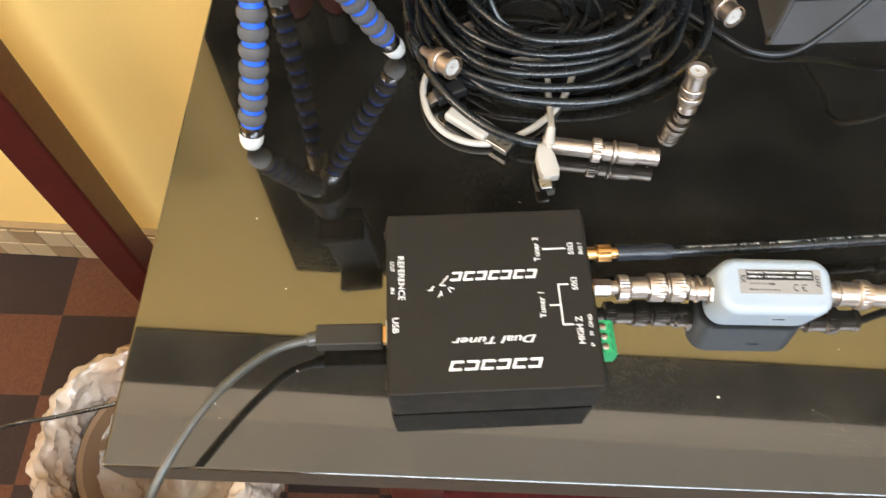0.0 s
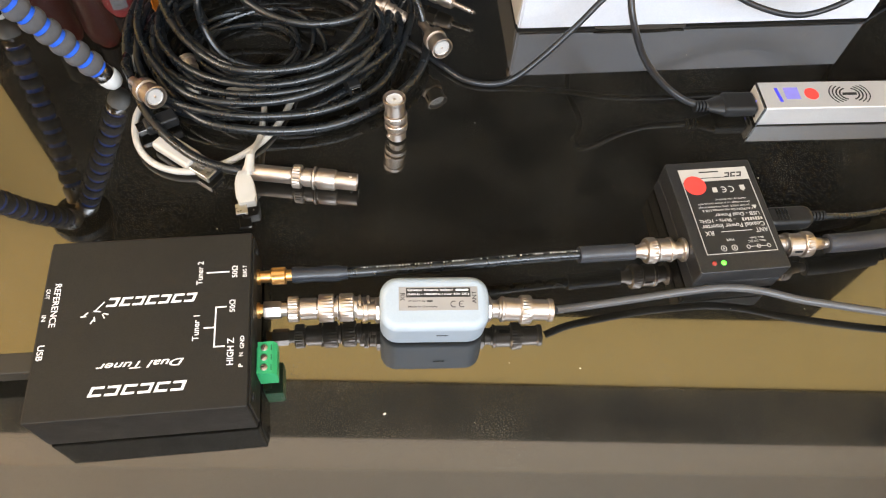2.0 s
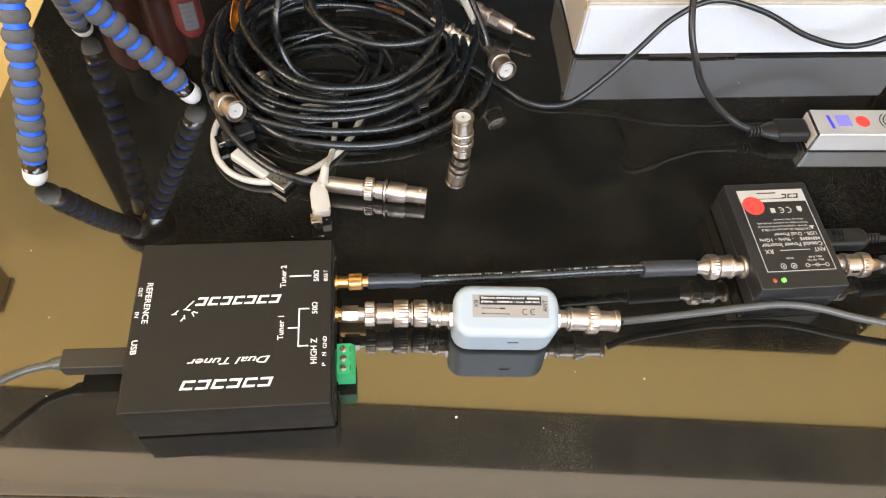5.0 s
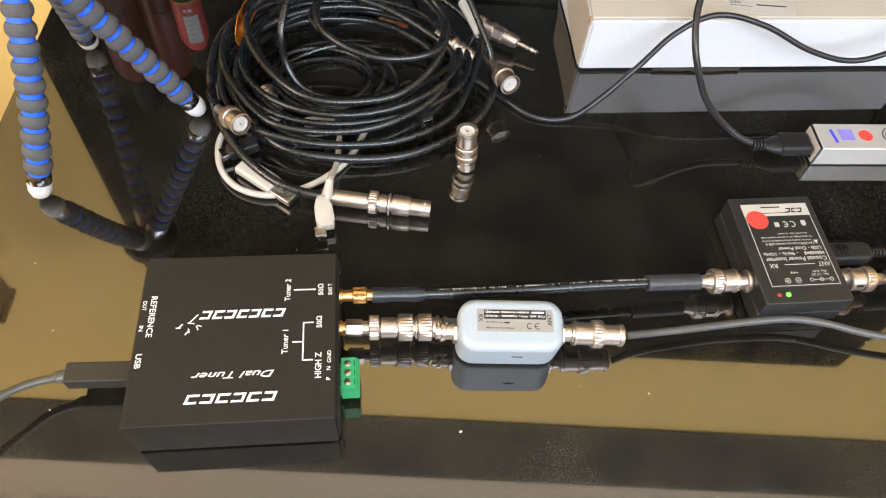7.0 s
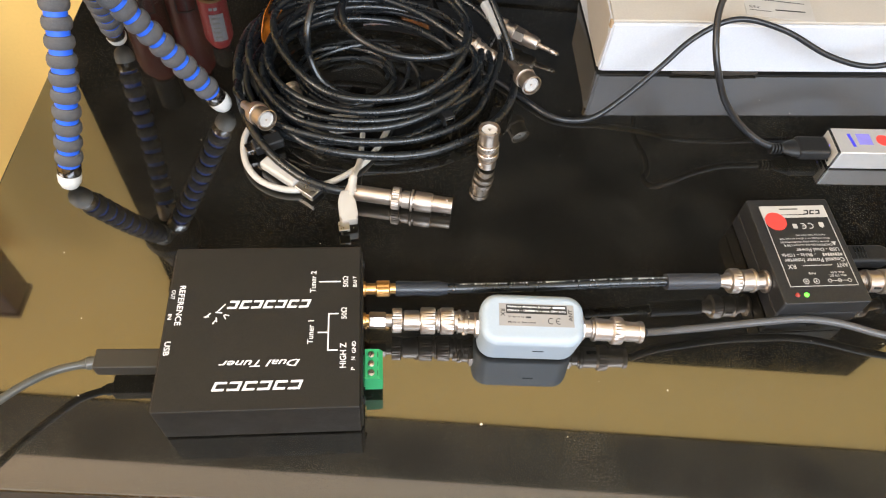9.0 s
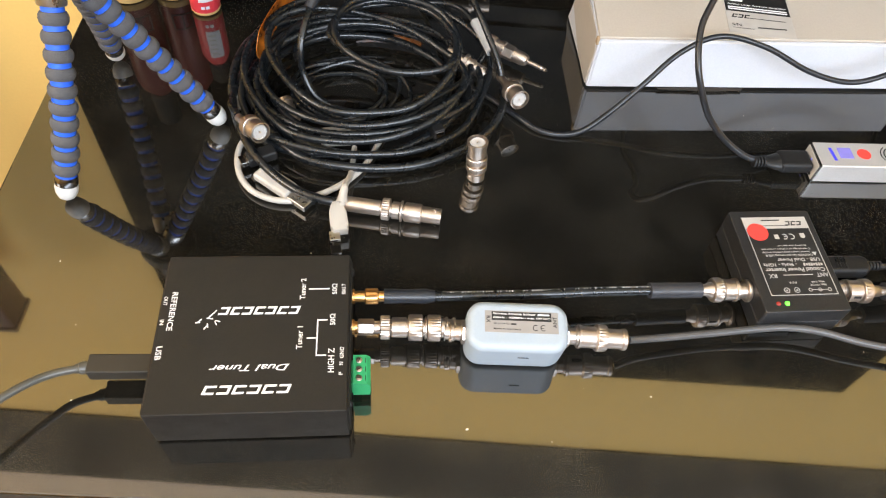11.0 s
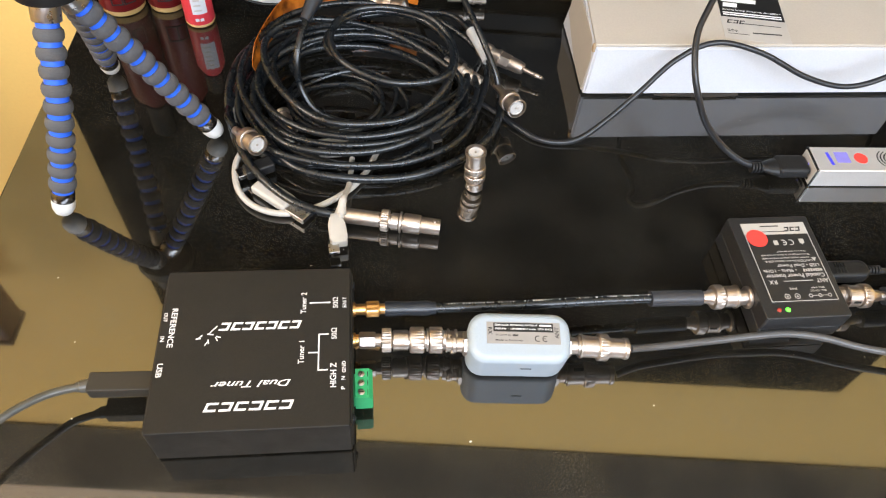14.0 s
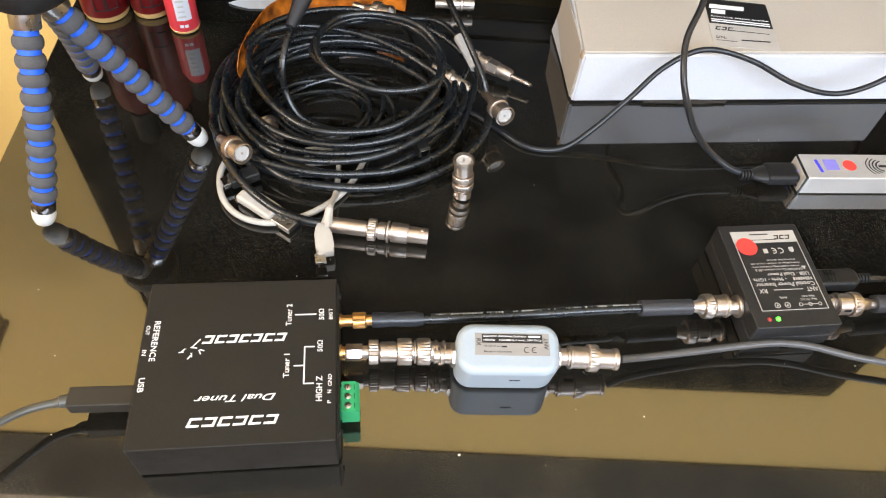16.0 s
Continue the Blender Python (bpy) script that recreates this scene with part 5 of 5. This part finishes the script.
bmesh.ops.bevel(micro, geom=list(micro.edges), offset=0.0007, segments=2, affect="EDGES", profile=0.5)
part("plug_housing", micro, CREAMPLASTIC, w1, m=pose(0.0610, 0.2805, 0.0050, 4, 0, 8))
part("plug_shell", box(0.0066, 0.0070, 0.0024, 0.0005), STEEL, w1, "steel micro plug", m=pose(0.0590, 0.2675, 0.0060, 4, 0, 8))
part("plug_mouth", box(0.0052, 0.0004, 0.0014), HOLESHADE, w1, m=pose(0.0585, 0.2640, 0.0064, 4, 0, 8))
w2 = thing("usb_plug", "white flat USB plug with steel end lying under the lead", "cable", pose(0.0220, 0.3120, 0.0012, 0, 0, -40))
part("housing", box(0.0300, 0.0130, 0.0066, 0.0022, 3), CREAMPLASTIC, w2, m=pose(-0.004, 0, 0))
part("shell", box(0.0150, 0.0120, 0.0045, 0.0006), STEEL, w2, m=pose(0.0190, 0, 0.0012))
part("mouth", box(0.0004, 0.0100, 0.0028), HOLESHADE, w2, m=pose(0.0266, 0, 0.0021))
w3 = thing("usb_plug", "grey flat USB plug lying among the coiled cables", "cable", pose(0.0580, 0.3540, 0.0030, 0, 0, 5))
part("housing", box(0.0220, 0.0140, 0.0075, 0.0022, 3), LABELSILVER, w3)
part("shell", box(0.0120, 0.0120, 0.0045, 0.0006), STEEL, w3, m=pose(0.0165, 0, 0.0015))
w4 = thing("usb_plug", "black mini plug with open end among the cables", "cable", pose(0.1260, 0.3560, 0.0100, 0, 0, -70))
part("housing", box(0.0160, 0.0085, 0.0085, 0.0012), BLACKPLASTIC, w4)
part("mouth", box(0.0006, 0.0060, 0.0055, 0.0003), GUNMETAL, w4, m=pose(0.0081, 0, 0.0015))
w5 = thing("usb_plug", "small black plug tucked under the open bayonet plug", "cable", pose(0.0080, 0.3370, 0.0020, 0, 0, 25))
part("housing", box(0.0200, 0.0100, 0.0075, 0.0015), BLACKPLASTIC, w5)
part("shell", box(0.0060, 0.0080, 0.0040, 0.0005), GUNMETAL, w5, m=pose(-0.012, 0, 0.0018))

# amber film strip and paper behind the coil
am = thing("amber_plastic_strip", "glossy amber plastic strip curving behind the coiled cables", "plastic strip")
ap = smooth_path([(0.0030, 0.4200, 0), (0.0050, 0.4330, 0), (0.0120, 0.4590, 0), (0.0230, 0.4830, 0), (0.0450, 0.4990, 0), (0.0800, 0.5040, 0), (0.1080, 0.5030, 0), (0.1230, 0.4980, 0)], 6)
bm_a = bmesh.new()
cols = []
for i, p in enumerate(ap):
    d = (ap[min(i + 1, len(ap) - 1)] - ap[max(i - 1, 0)]).normalized()
    o = Vector((-d.y, d.x, 0))
    h = 0.031 * min(1.0, 0.80 + i / 30)
    cols.append([bm_a.verts.new(p + o * dx + Vector((0, 0, z))) for dx, z in ((0.000, h * 0.62), (0.002, h * 0.72), (0.0035, h * 0.85), (0.0030, h + 0.003), (0.0024, h + 0.003), (0.0028, h * 0.85), (0.0013, h * 0.72), (-0.0006, h * 0.62))])
for a, b in zip(cols, cols[1:]):
    for k in range(8):
        bm_a.faces.new((a[k], a[(k + 1) % 8], b[(k + 1) % 8], b[k]))
bm_a.faces.new(cols[0][::-1]), bm_a.faces.new(cols[-1])
part("strip", bm_a, AMBER, am, smooth=60)
pp = thing("paper_slip", "pointed pale blade-shaped strip lying behind the coil", "paper", pose(0.0050, 0.5300, 0.0006, 0, 0, 4))
part("slip", plate([(-0.024, 0.0035), (-0.018, -0.0005), (-0.008, -0.0045), (0.006, -0.0060), (0.020, -0.0050), (0.030, -0.001), (0.034, 0.022), (0.008, 0.022), (-0.010, 0.0100)], 0.0008), CARD, pp, smooth=0)

# ---------------------------------------------------------------- flexible tripod
HUB = Vector((-0.0885, 0.3630, 0.1275))
tri = thing("mini_tripod", "flexible mini tripod with grey foam legs and blue rings", "tripod")
part("hub", lathe([(0.006, -0.005), (0.016, -0.004), (0.0215, 0.000), (0.0225, 0.004), (0.0215, 0.009), (0.017, 0.013), (0.011, 0.016), (0.010, 0.024)], 36), BLACKPLASTIC, tri, "rounded black hub", m=Matrix.Translation(HUB))
part("ball_head", lathe([(0.004, 0.020), (0.011, 0.024), (0.014, 0.032), (0.012, 0.041), (0.006, 0.046), (0.006, 0.052)], 28), BLACKPLASTIC, tri, m=Matrix.Translation(HUB))
clamp = part("phone_clamp", box(0.042, 0.012, 0.096, 0.004), BLACKPLASTIC, tri, "black phone clamp", m=Matrix.Translation(HUB) @ pose(0.006, 0, 0.050, 4, 7, 0))
part("jaw", box(0.040, 0.026, 0.008, 0.003), BLACKPLASTIC, clamp, m=pose(0, -0.012, 0.088))
part("jaw", box(0.040, 0.026, 0.008, 0.003), BLACKPLASTIC, clamp, m=pose(0, -0.012, 0.004))
part("clamp_screw", lathe([(0.0055, 0.094), (0.0060, 0.098), (0.0045, 0.118), (0.0010, 0.136), (0, 0.136)], 18), BLACKPLASTIC, clamp)
for foot, bow, out_r in (((-0.1100, 0.3040, 0.0068), (0.004, -0.003, 0.003), 0.010), ((-0.0240, 0.3715, 0.0066), (0.0, 0.0, 0.001), 0.006), ((-0.1060, 0.4380, 0.0066), (0.0, 0.004, 0.001), 0.013)):
    f = Vector(foot)
    side = Vector((f.x - HUB.x, f.y - HUB.y, 0)).normalized()
    top = HUB + side * out_r + Vector((0, 0, -0.006))
    mid = (top + f) / 2 + Vector(bow)
    line = smooth_path([top, mid, f], 40)
    ln = [0.0]
    for a, b in zip(line, line[1:]):
        ln.append(ln[-1] + (b - a).length)
    total = ln[-1]

    def at_len(s):
        for i in range(len(ln) - 1):
            if ln[i + 1] >= s:
                return line[i].lerp(line[i + 1], (s - ln[i]) / max(1e-9, ln[i + 1] - ln[i])), (line[i + 1] - line[i]).normalized()
        return line[-1], (line[-1] - line[-2]).normalized()

    leg = part("leg", sweep(line, 0.0062, 16), BLUE, tri, "blue core with grey foam rings")
    p0, d0 = at_len(0.0)
    part("collar", lathe([(0.0070, -0.004), (0.0080, -0.003), (0.0080, 0.0084), (0.0076, 0.0092), (0.0062, 0.0096)], 28), STEEL, leg, "bright steel collar", m=along(p0, p0 + d0))
    seg0, seg1 = 0.011, total - 0.0135
    n = 10
    pitch = (seg1 - seg0) / n
    for k in range(n):
        p, d = at_len(seg0 + pitch * (k + 0.5))
        hh = pitch * 0.37
        part("foam_ring", lathe([(0.0056, -hh), (0.0070, -hh * 0.92), (0.0078, -hh * 0.55), (0.0081, 0), (0.0078, hh * 0.55), (0.0070, hh * 0.92), (0.0056, hh)], 24), FOAM, leg, m=along(p, p + d))
    p, d = at_len(total - 0.0130)
    part("end_band", lathe([(0.0066, 0), (0.0068, 0.0006), (0.0068, 0.0062), (0.0064, 0.0068)], 24), GUNMETAL, leg, "shiny dark metal band", m=along(p, p + d))
    p, d = at_len(total - 0.0066)
    part("rubber_foot", lathe([(0.0068, 0), (0.0070, 0.002), (0.0066, 0.0058), (0.0050, 0.0092), (0.0026, 0.0110), (0, 0.0116)], 24), WHITERUBBER, leg, "white rubber foot", m=along(p, p + d))


# ---------------------------------------------------------------- bottles
def bottle(x, y, r, h, mat, base_mat, label):
    t = thing("bottle", label, "bottle", pose(x, y, 0, 0, 0, 15), group="small bottles")
    part("glass", lathe([(r * 0.80, 0), (r * 0.95, 0.0008), (r, 0.003), (r, h * 0.10)], 36), base_mat, t)
    part("label", lathe([(r * 1.012, 0.0055), (r * 1.015, 0.0057), (r * 1.015, h * 0.58), (r * 0.9, h * 0.63), (r * 0.55, h * 0.68), (r * 0.5, h * 0.70)], 36), mat, t, "wrapped printed label")
    part("cap", lathe([(r * 0.5, h * 0.69), (r * 0.62, h * 0.70), (r * 0.62, h * 0.92), (r * 0.5, h * 0.94), (0, h * 0.94)], 24), CAPPLASTIC, t)
    return t


b1 = bottle(-0.1125, 0.5215, 0.0175, 0.150, REDLABEL, AMBERGLASS, "amber bottle with a dark red label and black frames")
b2 = bottle(-0.0785, 0.5245, 0.0150, 0.150, REDLABEL, AMBERGLASS, "amber bottle with a dark red wrapped label")
for b, r in ((b1, 0.0175), (b2, 0.0150)):
    for a in (-100, -70):
        for dz in (0, 0.014):
            part("label_frame", box(0.0090, 0.0005, 0.0009), BLACKINK, b, m=pose(r * 1.03 * math.cos(radians(a)), r * 1.03 * math.sin(radians(a)), 0.012 + dz, 0, 0, a + 90))
        for dx in (-0.004, 0.004):
            part("label_frame", box(0.0009, 0.0005, 0.0148), BLACKINK, b, m=pose(r * 1.03 * math.cos(radians(a)), r * 1.03 * math.sin(radians(a)), 0.012, 0, 0, a + 90) @ pose(dx, 0, 0))
t3 = thing("tube_bottle", "small red-pink bottle with a white printed patch", "bottle", pose(-0.0500, 0.5020, 0), group="small bottles")
part("body", lathe([(0.0085, 0), (0.0108, 0.0010), (0.0115, 0.004), (0.0115, 0.042), (0.0090, 0.048), (0.0070, 0.052)], 36), PINKLABEL, t3)
part("cap", lathe([(0.0070, 0.051), (0.0082, 0.052), (0.0078, 0.070), (0.0050, 0.074), (0, 0.074)], 28), CAPPLASTIC, t3)
part("base_rim", lathe([(0.0088, -0.0001), (0.0112, 0.0012), (0.0117, 0.0030), (0.0112, 0.0036)], 36), AMBERGLASS, t3)
bmw = bmesh.new()
cw = []
for k in range(9):
    a = radians(-100 + 7 * k)
    cw.append([bmw.verts.new((rr * math.cos(a), rr * math.sin(a), z)) for rr, z in ((0.0117, 0.014), (0.0120, 0.014), (0.0120, 0.040), (0.0117, 0.040))])
for a, b in zip(cw, cw[1:]):
    for k in range(4):
        bmw.faces.new((a[k], a[(k + 1) % 4], b[(k + 1) % 4], b[k]))
bmw.faces.new(cw[0][::-1]), bmw.faces.new(cw[-1])
patch = part("white_patch", bmw, CARD, t3, "white printed patch")
for k in range(5):
    a = -78
    part("printed_bar", box(0.0060 - 0.0007 * (k % 3), 0.0003, 0.0012), LABELSILVER, t3, m=pose(0.0122 * math.cos(radians(a)), 0.0122 * math.sin(radians(a)), 0.017 + 0.0045 * k, 0, 0, a + 90))
for a in (-88, -70):
    part("printed_bar", box(0.0028, 0.0003, 0.0024), CARD, t3, m=pose(0.0117 * math.cos(radians(a)), 0.0117 * math.sin(radians(a)), 0.0075, 0, 0, a + 90))

# ---------------------------------------------------------------- waste bin on the floor
binm = thing("waste_bin", "waste bin lined with a crumpled translucent bag beside the table", "bin", pose(-0.325, 0.245, FLOOR_Z))
part("bucket", lathe([(0.085, 0), (0.088, 0.002), (0.096, 0.240), (0.098, 0.243), (0.096, 0.245), (0.092, 0.240), (0.085, 0.008), (0, 0.008)], 40), BIN, binm)
bm_b = bmesh.new()
rnd = random.Random(9)
rings = []
prof_b = [(0.118, 0.06), (0.128, 0.12), (0.138, 0.18), (0.143, 0.23), (0.142, 0.26), (0.137, 0.281), (0.129, 0.290), (0.119, 0.284), (0.110, 0.262), (0.102, 0.23), (0.088, 0.18), (0.066, 0.13), (0.030, 0.10), (0.004, 0.10)]
prof = []
for (ra, za), (rb_, zb_) in zip(prof_b, prof_b[1:]):
    prof += [(ra + (rb_ - ra) * f, za + (zb_ - za) * f) for f in (0, 0.125, 0.25, 0.375, 0.5, 0.625, 0.75, 0.875)]
prof.append(prof_b[-1])
NB = 320


def crease(p, scale):
    """Distance from the nearest fold of crumpled film, 0 on the fold."""
    d = noise.voronoi(p * scale)[0]
    return min(1.0, d[1] - d[0])


for r, z in prof:
    ring = []
    for k in range(NB):
        a = 2 * math.pi * k / NB
        p = Vector((r * math.cos(a), r * math.sin(a), z))
        f = min(1.0, r / 0.08)
        w = f * (0.014 * noise.noise(p * 11) + 0.012 * crease(p + Vector((3, 1, 0)), 17) + 0.009 * crease(p, 40) + 0.004 * crease(p + Vector((1, 4, 2)), 95) - 0.010)
        q = p + Vector((math.cos(a), math.sin(a), 0)) * w
        q.z += 0.010 * noise.noise(p * 14 + Vector((5, 0, 2))) + 0.006 * crease(p + Vector((0, 7, 0)), 30) + (1 - f) * 0.03 * noise.noise(p * 25)
        ring.append(bm_b.verts.new(q))
    rings.append(ring)
for a, b in zip(rings, rings[1:]):
    for k in range(NB):
        bm_b.faces.new((a[k], a[(k + 1) % NB], b[(k + 1) % NB], b[k]))
part("bag", bm_b, BAG, binm, "crumpled pale plastic bag", smooth=28)
fl = thing("thin_cable", "thin black cable hanging past the waste bin to the floor", "cable")
part("lead", sweep(smooth_path([(-0.10, 0.300, -0.34), (-0.22, 0.287, -0.375), (-0.35, 0.271, -0.400), (-0.405, 0.2625, -0.404), (-0.465, 0.255, -0.412), (-0.60, 0.24, -0.50), (-0.80, 0.22, -0.70), (-0.95, 0.22, -0.7475), (-1.2, 0.25, -0.7475)], 8), 0.0024, 10), CABLE, fl)

# crumbs of dust on the granite
rnd = random.Random(5)
crumb = None
for x, y, s in [(0.1330, 0.1420, 0.0009), (-0.1180, 0.150, 0.0006), (0.2390, 0.158, 0.0006), (-0.078, 0.165, 0.0006)] + [(rnd.uniform(-0.12, 0.4), rnd.uniform(0.13, 0.4), rnd.uniform(0.00025, 0.0005)) for _ in range(26)]:
    t = thing("dust_crumb", "tiny pale crumb of dust on the granite", "crumb", pose(x, y, 0, 0, 0, rnd.uniform(0, 180)), group="dust crumbs")
    part("grain", box(s * 1.6, s, s * 0.5, s * 0.2, 1), DUST, t)
